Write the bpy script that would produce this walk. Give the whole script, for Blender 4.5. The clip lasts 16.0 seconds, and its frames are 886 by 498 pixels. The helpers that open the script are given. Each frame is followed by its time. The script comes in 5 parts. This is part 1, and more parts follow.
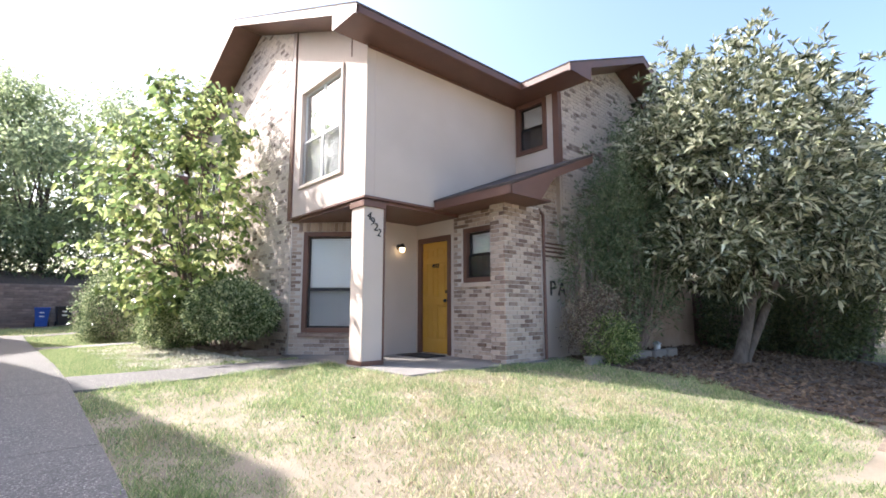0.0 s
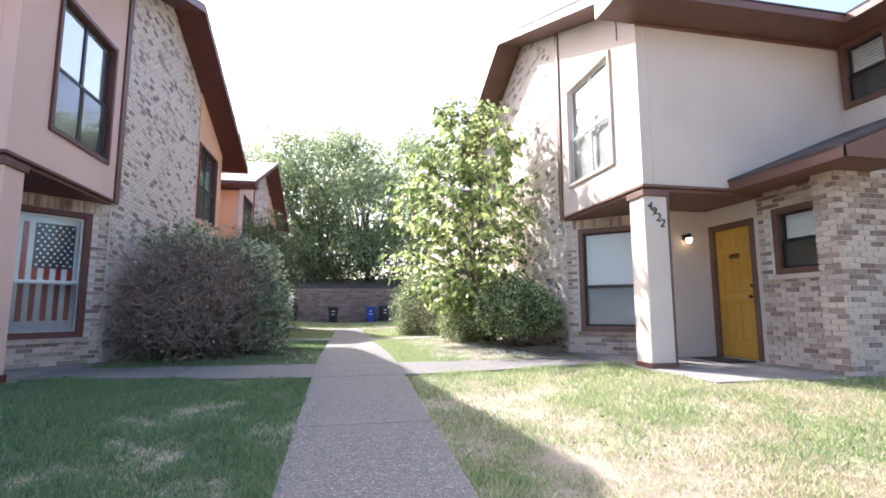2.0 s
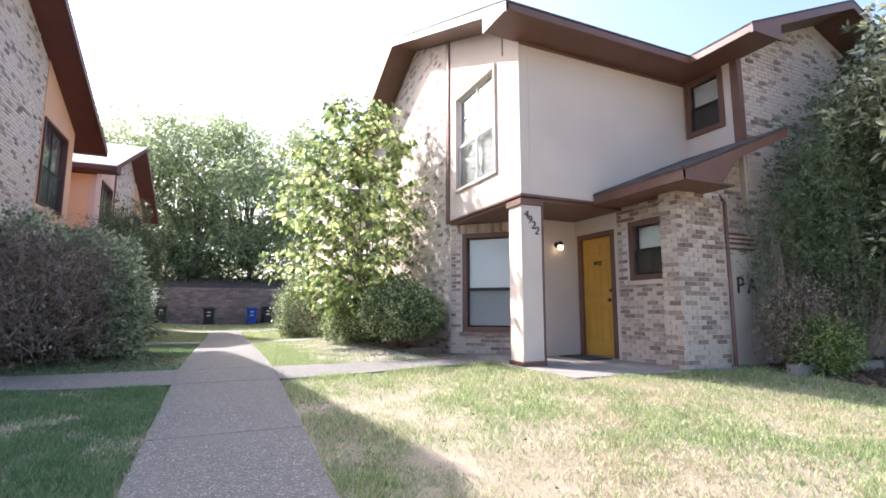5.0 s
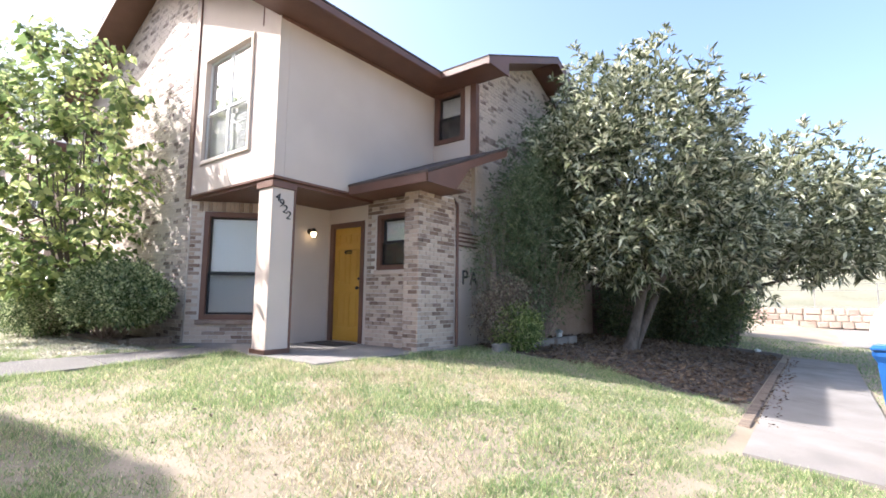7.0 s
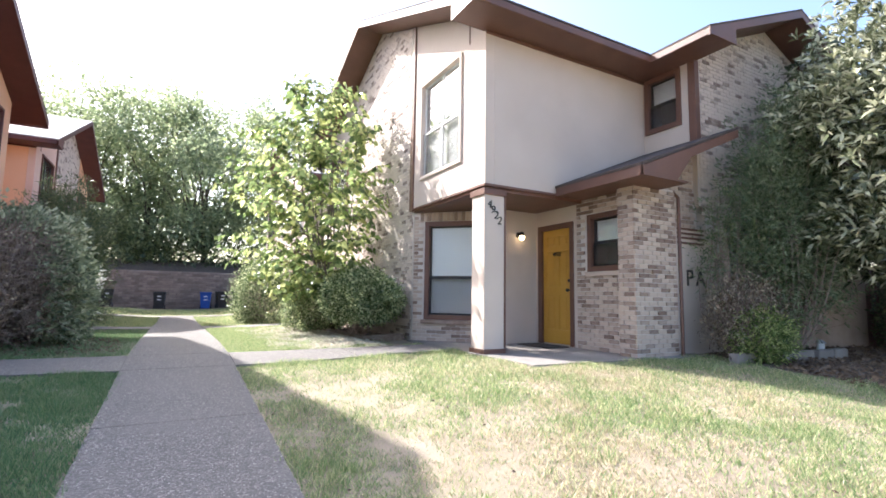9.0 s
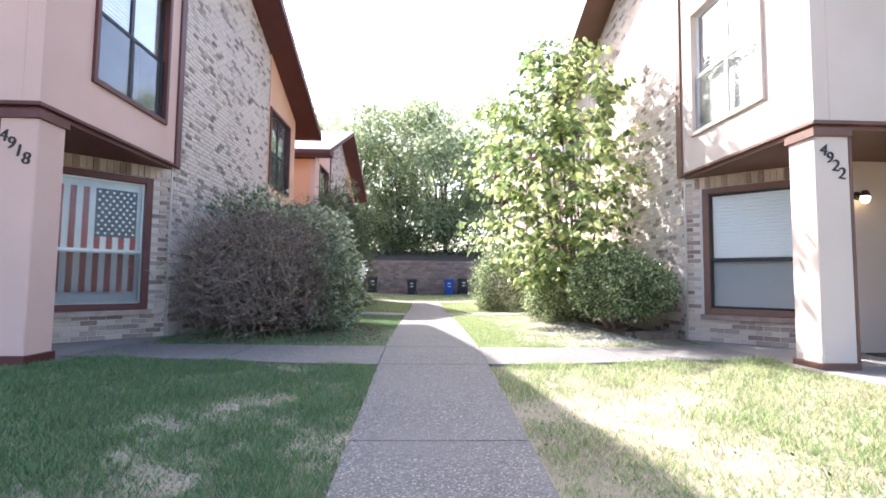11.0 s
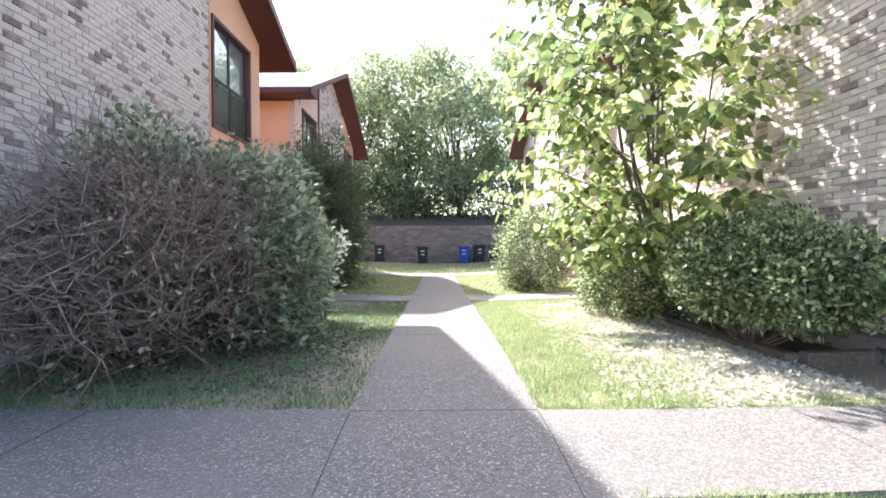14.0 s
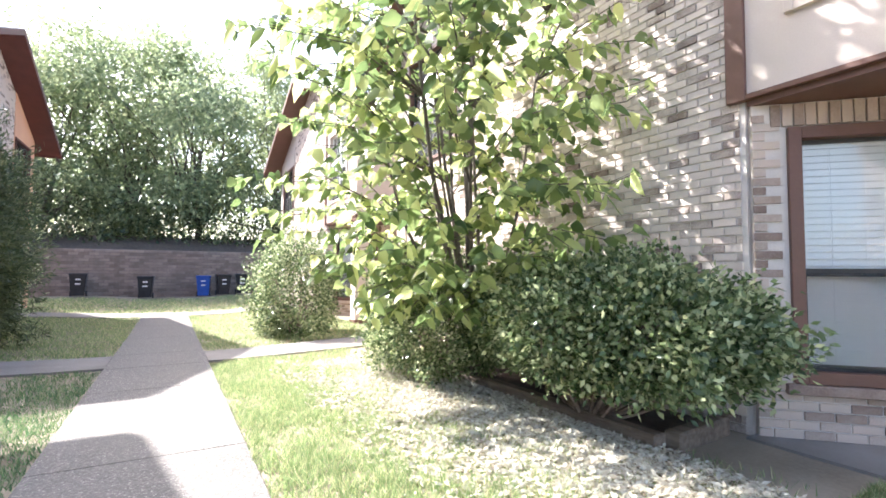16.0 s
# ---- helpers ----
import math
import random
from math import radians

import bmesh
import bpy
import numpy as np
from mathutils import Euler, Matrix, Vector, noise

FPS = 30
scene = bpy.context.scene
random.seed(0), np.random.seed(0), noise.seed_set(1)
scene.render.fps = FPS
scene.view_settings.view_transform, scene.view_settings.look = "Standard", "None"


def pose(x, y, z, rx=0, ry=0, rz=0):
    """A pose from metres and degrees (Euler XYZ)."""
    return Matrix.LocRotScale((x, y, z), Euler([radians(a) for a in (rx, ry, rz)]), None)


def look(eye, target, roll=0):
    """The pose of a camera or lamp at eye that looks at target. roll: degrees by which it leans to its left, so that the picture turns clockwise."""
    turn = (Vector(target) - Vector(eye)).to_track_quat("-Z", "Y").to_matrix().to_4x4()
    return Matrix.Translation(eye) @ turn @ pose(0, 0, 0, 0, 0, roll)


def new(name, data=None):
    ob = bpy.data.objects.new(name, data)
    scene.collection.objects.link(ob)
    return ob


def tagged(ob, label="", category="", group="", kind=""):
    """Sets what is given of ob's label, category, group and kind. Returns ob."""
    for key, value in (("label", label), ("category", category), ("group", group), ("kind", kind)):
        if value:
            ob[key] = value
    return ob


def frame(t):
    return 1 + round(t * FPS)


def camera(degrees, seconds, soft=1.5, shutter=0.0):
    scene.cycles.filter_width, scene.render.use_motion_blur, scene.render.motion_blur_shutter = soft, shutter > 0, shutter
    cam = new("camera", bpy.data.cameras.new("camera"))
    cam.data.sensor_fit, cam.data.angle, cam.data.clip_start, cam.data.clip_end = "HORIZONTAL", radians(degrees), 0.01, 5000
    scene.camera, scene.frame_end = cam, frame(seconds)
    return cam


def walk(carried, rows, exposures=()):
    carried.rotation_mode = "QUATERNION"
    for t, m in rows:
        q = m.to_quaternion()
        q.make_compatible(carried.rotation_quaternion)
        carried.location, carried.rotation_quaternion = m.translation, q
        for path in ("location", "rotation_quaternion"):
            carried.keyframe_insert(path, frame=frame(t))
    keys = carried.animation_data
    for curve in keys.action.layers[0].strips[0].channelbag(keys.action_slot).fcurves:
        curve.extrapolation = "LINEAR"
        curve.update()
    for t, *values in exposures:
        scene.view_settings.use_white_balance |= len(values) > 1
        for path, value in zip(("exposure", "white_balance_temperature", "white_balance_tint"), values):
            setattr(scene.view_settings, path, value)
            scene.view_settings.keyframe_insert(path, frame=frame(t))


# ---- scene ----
cam = camera(85.1, 16.0, soft=1.7)
METRES, EYE, TILT, LEAN, TURN = 7.1, 1.35, 0.0, 0.0, -42.2
ROWS = [
    (0.0, 0.0, 0.0, 0.0, 0.01, 7.19, 0.05),
    (0.5, -0.006, -0.0005, 0.0009, 5.6, 7.55, -0.1),
    (1.0, -0.0147, 0.0016, -0.0008, 14.87, 7.47, -0.28),
    (1.5, -0.0222, 0.002, -0.0015, 22.72, 6.84, -0.03),
    (2.0, -0.03, 0.001, -0.0015, 30.75, 7.08, 0.14),
    (2.5, -0.0358, -0.0001, -0.0009, 38.66, 7.25, 0.31),
    (3.0, -0.0374, 0.0011, -0.0008, 40.17, 7.16, 0.11),
    (5.5, -0.0076, 0.0106, -0.0016, 9.51, 7.35, -0.11),
    (6.0, -0.0009, 0.0097, -0.0011, 1.74, 7.4, -0.21),
    (6.5, 0.0036, 0.009, -0.0015, -4.64, 6.93, -0.5),
    (7.0, 0.006, 0.0081, -0.0018, -10.04, 5.92, -0.71),
    (7.5, 0.0055, 0.0069, -0.0016, -12.41, 5.64, -0.84),
    (8.0, -0.0003, 0.0058, 0.0003, -7.57, 5.8, -0.65),
    (8.5, -0.0086, 0.0061, 0.0, 3.0, 6.22, -0.68),
    (9.0, -0.0181, 0.0082, -0.0016, 13.3, 5.84, -0.89),
    (9.5, -0.0371, 0.0213, -0.0017, 25.84, 5.1, -1.54),
    (10.0, -0.0647, 0.0435, -0.0001, 34.92, 4.58, 0.53),
    (12.5, -0.2656, 0.3061, 0.014, 41.79, 0.19, -1.34),
    (13.0, -0.3181, 0.3583, 0.0194, 40.24, -1.26, -0.0),
    (13.5, -0.369, 0.4129, 0.027, 43.17, -0.5, -1.15),
    (14.0, -0.4219, 0.4667, 0.0323, 41.56, -0.52, 0.24),
    (14.5, -0.4702, 0.5202, 0.036, 38.36, 1.6, 0.18),
    (15.0, -0.5191, 0.5729, 0.0405, 36.43, 1.85, -0.82),
    (15.5, -0.5616, 0.625, 0.0458, 22.91, 1.2, 0.86),
    (16.0, -0.5882, 0.6806, 0.051, 12.81, 2.77, -0.27),
]
walk(cam, [(t, pose(0, 0, EYE, TILT, LEAN, TURN) @ pose(METRES * x, METRES * y, METRES * z, 90 + pitch, roll, yaw)) for t, x, y, z, yaw, pitch, roll in ROWS],
     [(0.0, 1.64, 6050, 13), (1.5, 1.65, 6000, 14), (2.4, 1.86, 5950, 16), (3.2, 1.88, 5950, 16), (5.5, 1.62, 6050, 14), (7.0, 1.66, 6050, 13), (9.0, 1.74, 6050, 13), (10.0, 1.96, 6000, 15), (12.5, 2.12, 6000, 14), (13.0, 1.88, 6000, 13), (13.5, 1.92, 6000, 13), (14.0, 2.1, 6000, 13), (16.0, 2.24, 6000, 13)])

# ---- light ----
SUN = Vector((-0.625, 0.975, 1.0)).normalized()          # towards the sun
world = bpy.data.worlds.new("world")
scene.world = world
world.use_nodes = True
sky = world.node_tree.nodes.new("ShaderNodeTexSky")
sky.sky_type, sky.sun_disc = "NISHITA", False
sky.sun_elevation = math.asin(SUN.z)
sky.sun_rotation = math.atan2(SUN.x, SUN.y)
sky.air_density, sky.dust_density, sky.ozone_density = 1.0, 4.0, 1.0
world.node_tree.links.new(sky.outputs[0], world.node_tree.nodes["Background"].inputs[0])
world.node_tree.nodes["Background"].inputs[1].default_value = 0.15
sun = new("sun", bpy.data.lights.new("sun", "SUN"))
sun.data.energy, sun.data.angle, sun.data.color = 4.0, radians(0.6), (1.0, 0.945, 0.86)
sun.matrix_world = look(SUN * 60, (0, 0, 0))


# ---- materials ----
def mat(name, c1, c2, scale=8.0, rough=0.8, bump=0.2, fine=60.0, metal=0.0, island=0.0, spread=0.0, stretch=(1, 1, 1), obj=0.0, gamma=1.0, dirt=0.0, dirtcol=(0.1, 0.08, 0.06), dirtscale=0.7, steep=None):
    """A two-scale procedural surface: colour from c1 to c2 by noise, fine grain, stains and bump."""
    m = bpy.data.materials.new(name)
    m.use_nodes = True
    nt = m.node_tree
    nodes, links = nt.nodes, nt.links
    b = nodes["Principled BSDF"]
    b.inputs["Roughness"].default_value, b.inputs["Metallic"].default_value = rough, metal
    co = nodes.new("ShaderNodeTexCoord")
    mp = nodes.new("ShaderNodeMapping")
    mp.inputs["Scale"].default_value = stretch
    links.new(co.outputs["Object"], mp.inputs[0])
    n1 = nodes.new("ShaderNodeTexNoise")
    n1.inputs["Scale"].default_value, n1.inputs["Detail"].default_value = scale, 5
    n2 = nodes.new("ShaderNodeTexNoise")
    n2.inputs["Scale"].default_value, n2.inputs["Detail"].default_value = fine, 4
    links.new(mp.outputs[0], n1.inputs["Vector"])
    links.new(mp.outputs[0], n2.inputs["Vector"])
    mix = nodes.new("ShaderNodeMix")
    mix.data_type = "RGBA"
    mix.inputs["A"].default_value, mix.inputs["B"].default_value = (*c1, 1), (*c2, 1)
    add = nodes.new("ShaderNodeMath")
    add.operation = "MULTIPLY_ADD"
    links.new(n2.outputs[0], add.inputs[0])
    add.inputs[1].default_value = 0.5
    links.new(n1.outputs[0], add.inputs[2])
    rng = nodes.new("ShaderNodeMapRange")
    rng.inputs["From Min"].default_value, rng.inputs["From Max"].default_value = 0.5, 1.0
    links.new(add.outputs[0], rng.inputs[0])
    fac = rng.outputs[0]
    if island or obj:
        g = nodes.new("ShaderNodeNewGeometry" if island else "ShaderNodeObjectInfo")
        mx = nodes.new("ShaderNodeMix")
        mx.inputs["Factor"].default_value = island or obj
        links.new(fac, mx.inputs["A"])
        links.new(g.outputs["Random Per Island" if island else "Random"], mx.inputs["B"])
        fac = mx.outputs["Result"]
    if steep:
        st = nodes.new("ShaderNodeMapRange")
        st.inputs["From Min"].default_value, st.inputs["From Max"].default_value = steep
        links.new(fac, st.inputs[0])
        fac = st.outputs[0]
    if gamma != 1.0:
        gm = nodes.new("ShaderNodeMath")
        gm.operation = "POWER"
        gm.inputs[1].default_value = gamma
        links.new(fac, gm.inputs[0])
        fac = gm.outputs[0]
    links.new(fac, mix.inputs["Factor"])
    colour = mix.outputs["Result"]
    if dirt:
        n3 = nodes.new("ShaderNodeTexNoise")
        n3.inputs["Scale"].default_value, n3.inputs["Detail"].default_value = dirtscale, 8
        links.new(mp.outputs[0], n3.inputs["Vector"])
        r3 = nodes.new("ShaderNodeMapRange")
        r3.inputs["From Min"].default_value, r3.inputs["From Max"].default_value = 0.5, 0.75
        r3.inputs["To Max"].default_value = dirt
        links.new(n3.outputs[0], r3.inputs[0])
        dm = nodes.new("ShaderNodeMix")
        dm.data_type = "RGBA"
        links.new(r3.outputs[0], dm.inputs["Factor"])
        links.new(colour, dm.inputs["A"])
        dm.inputs["B"].default_value = (*dirtcol, 1)
        colour = dm.outputs["Result"]
    links.new(colour, b.inputs["Base Color"])
    if bump:
        bp = nodes.new("ShaderNodeBump")
        bp.inputs["Strength"].default_value, bp.inputs["Distance"].default_value = bump, 0.01
        links.new(add.outputs[0], bp.inputs["Height"])
        links.new(bp.outputs[0], b.inputs["Normal"])
    return m


def leaf_mat(name, c1, c2, c3, rough=0.45, through_light=0.35, middle=0.55):
    """Leaves: three tones picked leaf by leaf, slightly glossy, letting light through."""
    m = bpy.data.materials.new(name)
    m.use_nodes = True
    nodes, links = m.node_tree.nodes, m.node_tree.links
    b = nodes["Principled BSDF"]
    b.inputs["Roughness"].default_value = rough
    g = nodes.new("ShaderNodeNewGeometry")
    ramp = nodes.new("ShaderNodeValToRGB")
    ramp.color_ramp.elements[0].color, ramp.color_ramp.elements[1].color = (*c1, 1), (*c3, 1)
    e = ramp.color_ramp.elements.new(middle)
    e.color = (*c2, 1)
    links.new(g.outputs["Random Per Island"], ramp.inputs[0])
    links.new(ramp.outputs[0], b.inputs["Base Color"])
    tr = nodes.new("ShaderNodeBsdfTranslucent")
    hs = nodes.new("ShaderNodeHueSaturation")
    hs.inputs["Hue"].default_value, hs.inputs["Saturation"].default_value, hs.inputs["Value"].default_value = 0.492, 0.9, 1.8
    links.new(ramp.outputs[0], hs.inputs["Color"])
    links.new(hs.outputs[0], tr.inputs["Color"])
    ms = nodes.new("ShaderNodeMixShader")
    ms.inputs[0].default_value = through_light
    links.new(b.outputs[0], ms.inputs[1])
    links.new(tr.outputs[0], ms.inputs[2])
    links.new(ms.outputs[0], nodes["Material Output"].inputs[0])
    return m


def glass_mat(name, tint=(0.97, 0.98, 0.98)):
    m = bpy.data.materials.new(name)
    m.use_nodes = True
    nodes, links = m.node_tree.nodes, m.node_tree.links
    gl = nodes.new("ShaderNodeBsdfGlossy")
    gl.inputs["Roughness"].default_value = 0.02
    tp = nodes.new("ShaderNodeBsdfTransparent")
    tp.inputs[0].default_value = (*tint, 1)
    lw = nodes.new("ShaderNodeLayerWeight")
    lw.inputs[0].default_value = 0.5
    pw = nodes.new("ShaderNodeMath")
    pw.operation = "POWER"
    pw.inputs[1].default_value = 1.8
    links.new(lw.outputs["Facing"], pw.inputs[0])
    fr = nodes.new("ShaderNodeMath")
    fr.operation = "MULTIPLY_ADD"
    fr.inputs[1].default_value, fr.inputs[2].default_value = 0.95, 0.032
    links.new(pw.outputs[0], fr.inputs[0])
    ms = nodes.new("ShaderNodeMixShader")
    links.new(fr.outputs[0], ms.inputs[0])
    links.new(tp.outputs[0], ms.inputs[1])
    links.new(gl.outputs[0], ms.inputs[2])
    links.new(ms.outputs[0], nodes["Material Output"].inputs[0])
    return m


STUCCO = mat("stucco_beige", (0.55, 0.465, 0.40), (0.62, 0.53, 0.46), 1.2, 0.9, 0.35, 90, dirt=0.15, dirtcol=(0.40, 0.32, 0.27))
PEACH = mat("stucco_peach", (0.61, 0.42, 0.35), (0.69, 0.48, 0.405), 1.2, 0.9, 0.35, 90, dirt=0.15, dirtcol=(0.43, 0.29, 0.24))
ORANGE = mat("stucco_apricot", (0.70, 0.40, 0.25), (0.76, 0.45, 0.29), 1.2, 0.9, 0.35, 90, dirt=0.1, dirtcol=(0.45, 0.26, 0.16))
BROWN = mat("brown_paint", (0.125, 0.06, 0.042), (0.165, 0.08, 0.055), 3, 0.5, 0.1, 40, dirt=0.25, dirtcol=(0.07, 0.04, 0.03))
REDBROWN = mat("red_brown_paint", (0.085, 0.024, 0.02), (0.125, 0.036, 0.028), 3, 0.5, 0.15, 40, dirt=0.25, dirtcol=(0.05, 0.018, 0.015))
MORTAR = mat("mortar", (0.54, 0.485, 0.435), (0.66, 0.60, 0.545), 6, 0.9, 0.4, 80)
BRICK = mat("brick_tan", (0.20, 0.14, 0.115), (0.66, 0.565, 0.495), 5, 0.7, 0.4, 60, island=0.75, steep=(0.12, 0.36), dirt=0.25, dirtcol=(0.33, 0.25, 0.21), dirtscale=1.2)
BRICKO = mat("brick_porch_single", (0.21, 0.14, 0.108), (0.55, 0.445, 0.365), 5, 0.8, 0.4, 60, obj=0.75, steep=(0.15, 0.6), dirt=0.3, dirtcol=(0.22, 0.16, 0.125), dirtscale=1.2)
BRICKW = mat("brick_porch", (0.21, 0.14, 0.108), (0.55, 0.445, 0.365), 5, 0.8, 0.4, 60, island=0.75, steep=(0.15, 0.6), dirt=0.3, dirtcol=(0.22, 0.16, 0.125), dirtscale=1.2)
BRICKF = mat("brick_facade_single", (0.20, 0.14, 0.115), (0.66, 0.565, 0.495), 5, 0.7, 0.4, 60, obj=0.75, steep=(0.12, 0.36), dirt=0.25, dirtcol=(0.33, 0.25, 0.21), dirtscale=1.2)
ROOFM = mat("asphalt_shingle", (0.04, 0.03, 0.028), (0.10, 0.078, 0.07), 4, 0.95, 0.5, 120, dirt=0.3, dirtcol=(0.05, 0.04, 0.036))
CONC = mat("concrete", (0.20, 0.18, 0.162), (0.30, 0.272, 0.246), 2.0, 0.92, 0.4, 120, dirt=0.6, dirtcol=(0.135, 0.117, 0.103))
def aggregate_mat(name):
    """Exposed aggregate: rounded pebbles of mixed greys and tans set in dark cement, stained in broad patches."""
    m = bpy.data.materials.new(name)
    m.use_nodes = True
    nodes, links = m.node_tree.nodes, m.node_tree.links
    b = nodes["Principled BSDF"]
    b.inputs["Roughness"].default_value = 0.85
    co = nodes.new("ShaderNodeTexCoord")
    vor = nodes.new("ShaderNodeTexVoronoi")
    vor.inputs["Scale"].default_value = 92
    links.new(co.outputs["Object"], vor.inputs["Vector"])
    sep = nodes.new("ShaderNodeSeparateColor")
    links.new(vor.outputs["Color"], sep.inputs[0])
    ramp = nodes.new("ShaderNodeValToRGB")
    el = ramp.color_ramp.elements
    el[0].color, el[1].color = (0.10, 0.09, 0.082, 1), (0.44, 0.41, 0.375, 1)
    for at, c in ((0.3, (0.142, 0.127, 0.115, 1)), (0.62, (0.197, 0.181, 0.166, 1)), (0.88, (0.27, 0.24, 0.215, 1))):
        el.new(at).color = c
    links.new(sep.outputs[0], ramp.inputs[0])
    gap = nodes.new("ShaderNodeMapRange")
    gap.inputs["From Min"].default_value, gap.inputs["From Max"].default_value = 0.45, 0.75
    links.new(vor.outputs["Distance"], gap.inputs[0])
    mix = nodes.new("ShaderNodeMix")
    mix.data_type = "RGBA"
    links.new(gap.outputs[0], mix.inputs["Factor"])
    links.new(ramp.outputs[0], mix.inputs["A"])
    mix.inputs["B"].default_value = (0.13, 0.12, 0.11, 1)
    big = nodes.new("ShaderNodeTexNoise")
    big.inputs["Scale"].default_value, big.inputs["Detail"].default_value = 1.1, 8
    links.new(co.outputs["Object"], big.inputs["Vector"])
    rng = nodes.new("ShaderNodeMapRange")
    rng.inputs["From Min"].default_value, rng.inputs["From Max"].default_value = 0.42, 0.72
    rng.inputs["To Max"].default_value = 0.55
    links.new(big.outputs[0], rng.inputs[0])
    stain = nodes.new("ShaderNodeMix")
    stain.data_type = "RGBA"
    links.new(rng.outputs[0], stain.inputs["Factor"])
    links.new(mix.outputs["Result"], stain.inputs["A"])
    stain.inputs["B"].default_value = (0.19, 0.172, 0.155, 1)
    links.new(stain.outputs["Result"], b.inputs["Base Color"])
    bp = nodes.new("ShaderNodeBump")
    bp.invert = True
    bp.inputs["Strength"].default_value, bp.inputs["Distance"].default_value = 0.4, 0.005
    links.new(vor.outputs["Distance"], bp.inputs["Height"])
    links.new(bp.outputs[0], b.inputs["Normal"])
    return m


GRAVEL = aggregate_mat("exposed_aggregate")
SOIL = mat("lawn_soil", (0.23, 0.185, 0.13), (0.34, 0.28, 0.205), 1.4, 0.95, 0.6, 45, dirt=0.7, dirtcol=(0.39, 0.325, 0.245), dirtscale=0.55)
MULCH = mat("leaf_mulch", (0.045, 0.034, 0.026), (0.135, 0.10, 0.076), 8, 0.95, 0.9, 40, dirt=0.5, dirtcol=(0.025, 0.019, 0.015), dirtscale=1.5)
TIMBER = mat("weathered_timber", (0.12, 0.085, 0.06), (0.27, 0.21, 0.16), 4, 0.9, 0.6, 30, stretch=(6, 0.6, 6), dirt=0.3)
BARK = mat("bark", (0.07, 0.055, 0.045), (0.17, 0.14, 0.115), 10, 0.95, 0.9, 40, stretch=(1, 1, 0.3))
DOORM = mat("yellow_door_paint", (0.50, 0.265, 0.035), (0.58, 0.32, 0.05), 2, 0.45, 0.1, 40, dirt=0.15, dirtcol=(0.36, 0.17, 0.03))
WHITEM = mat("white_paint", (0.72, 0.72, 0.70), (0.8, 0.8, 0.78), 4, 0.5, 0.08, 60)
BLIND = mat("blind_slat", (0.82, 0.83, 0.84), (0.86, 0.86, 0.86), 4, 0.45, 0.02, 60)
BLACKM = mat("black_metal", (0.012, 0.012, 0.012), (0.03, 0.028, 0.026), 6, 0.45, 0.1, 60)
DARK = mat("dim_room", (0.16, 0.155, 0.15), (0.22, 0.215, 0.21), 2, 0.9, 0.0)
GLASS = glass_mat("window_glass")
BINBLUE = mat("blue_plastic", (0.012, 0.06, 0.30), (0.02, 0.085, 0.38), 4, 0.4, 0.1, 70)
BINSKY = mat("bright_blue_plastic", (0.012, 0.085, 0.30), (0.018, 0.11, 0.36), 4, 0.4, 0.1, 70)
BINDARK = mat("dark_plastic", (0.012, 0.012, 0.015), (0.03, 0.03, 0.035), 4, 0.4, 0.1, 70)
RETBRICK = mat("retaining_brick", (0.15, 0.115, 0.095), (0.36, 0.29, 0.24), 4, 0.95, 0.4, 30, island=0.6, dirt=0.4, dirtcol=(0.12, 0.095, 0.08))
DARKMORTAR = mat("dark_mortar", (0.13, 0.105, 0.09), (0.2, 0.17, 0.145), 6, 0.95, 0.4, 40)
METALW = mat("galvanised", (0.55, 0.57, 0.6), (0.66, 0.68, 0.7), 5, 0.4, 0.05, 60, metal=0.6)
ROAD = mat("asphalt", (0.045, 0.045, 0.046), (0.075, 0.073, 0.07), 6, 0.95, 0.4, 120)
DRYGRASS = mat("dry_slope", (0.15, 0.15, 0.10), (0.24, 0.22, 0.16), 0.5, 0.95, 0.5, 6)
CLIP = leaf_mat("dry_clipping", (0.40, 0.36, 0.27), (0.56, 0.52, 0.42), (0.72, 0.69, 0.58), 0.7, 0.2)
FENCEM = mat("fence_pipe", (0.20, 0.19, 0.18), (0.3, 0.29, 0.28), 6, 0.6, 0.1, 50)
GRASSM = leaf_mat("grass_blade", (0.11, 0.19, 0.065), (0.245, 0.315, 0.125), (0.52, 0.49, 0.285), 0.55, 0.38, 0.62)
DRYBLADE = leaf_mat("dry_blade", (0.30, 0.26, 0.15), (0.46, 0.40, 0.25), (0.61, 0.54, 0.38), 0.65, 0.22)
LEAF_MUL = leaf_mat("mulberry_leaf", (0.055, 0.095, 0.03), (0.175, 0.24, 0.078), (0.47, 0.51, 0.20), 0.25, 0.53, 0.55)
LEAF_BUSH = leaf_mat("shrub_leaf", (0.045, 0.078, 0.033), (0.16, 0.215, 0.092), (0.56, 0.60, 0.35), 0.22, 0.34, 0.55)
LEAF_GREY = leaf_mat("grey_shrub_leaf", (0.08, 0.11, 0.06), (0.21, 0.25, 0.145), (0.44, 0.47, 0.32), 0.34, 0.3)
LEAF_DRY = leaf_mat("dry_shrub_leaf", (0.08, 0.055, 0.04), (0.19, 0.14, 0.10), (0.48, 0.41, 0.30), 0.7, 0.15)
# Darker copy of the grass blade: the west lawns' shade put into its colour.
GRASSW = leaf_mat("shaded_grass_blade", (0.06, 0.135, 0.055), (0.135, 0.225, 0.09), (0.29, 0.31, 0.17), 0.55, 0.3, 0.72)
# Shingle colour lightened for the far roofs: glancing sun painted in.
ROOFP = mat("sunlit_shingle", (0.30, 0.285, 0.27), (0.44, 0.42, 0.40), 4, 0.95, 0.5, 120)
LEAF_LOQ = leaf_mat("loquat_leaf", (0.03, 0.043, 0.022), (0.19, 0.21, 0.115), (0.74, 0.74, 0.54), 0.22, 0.18, 0.52)
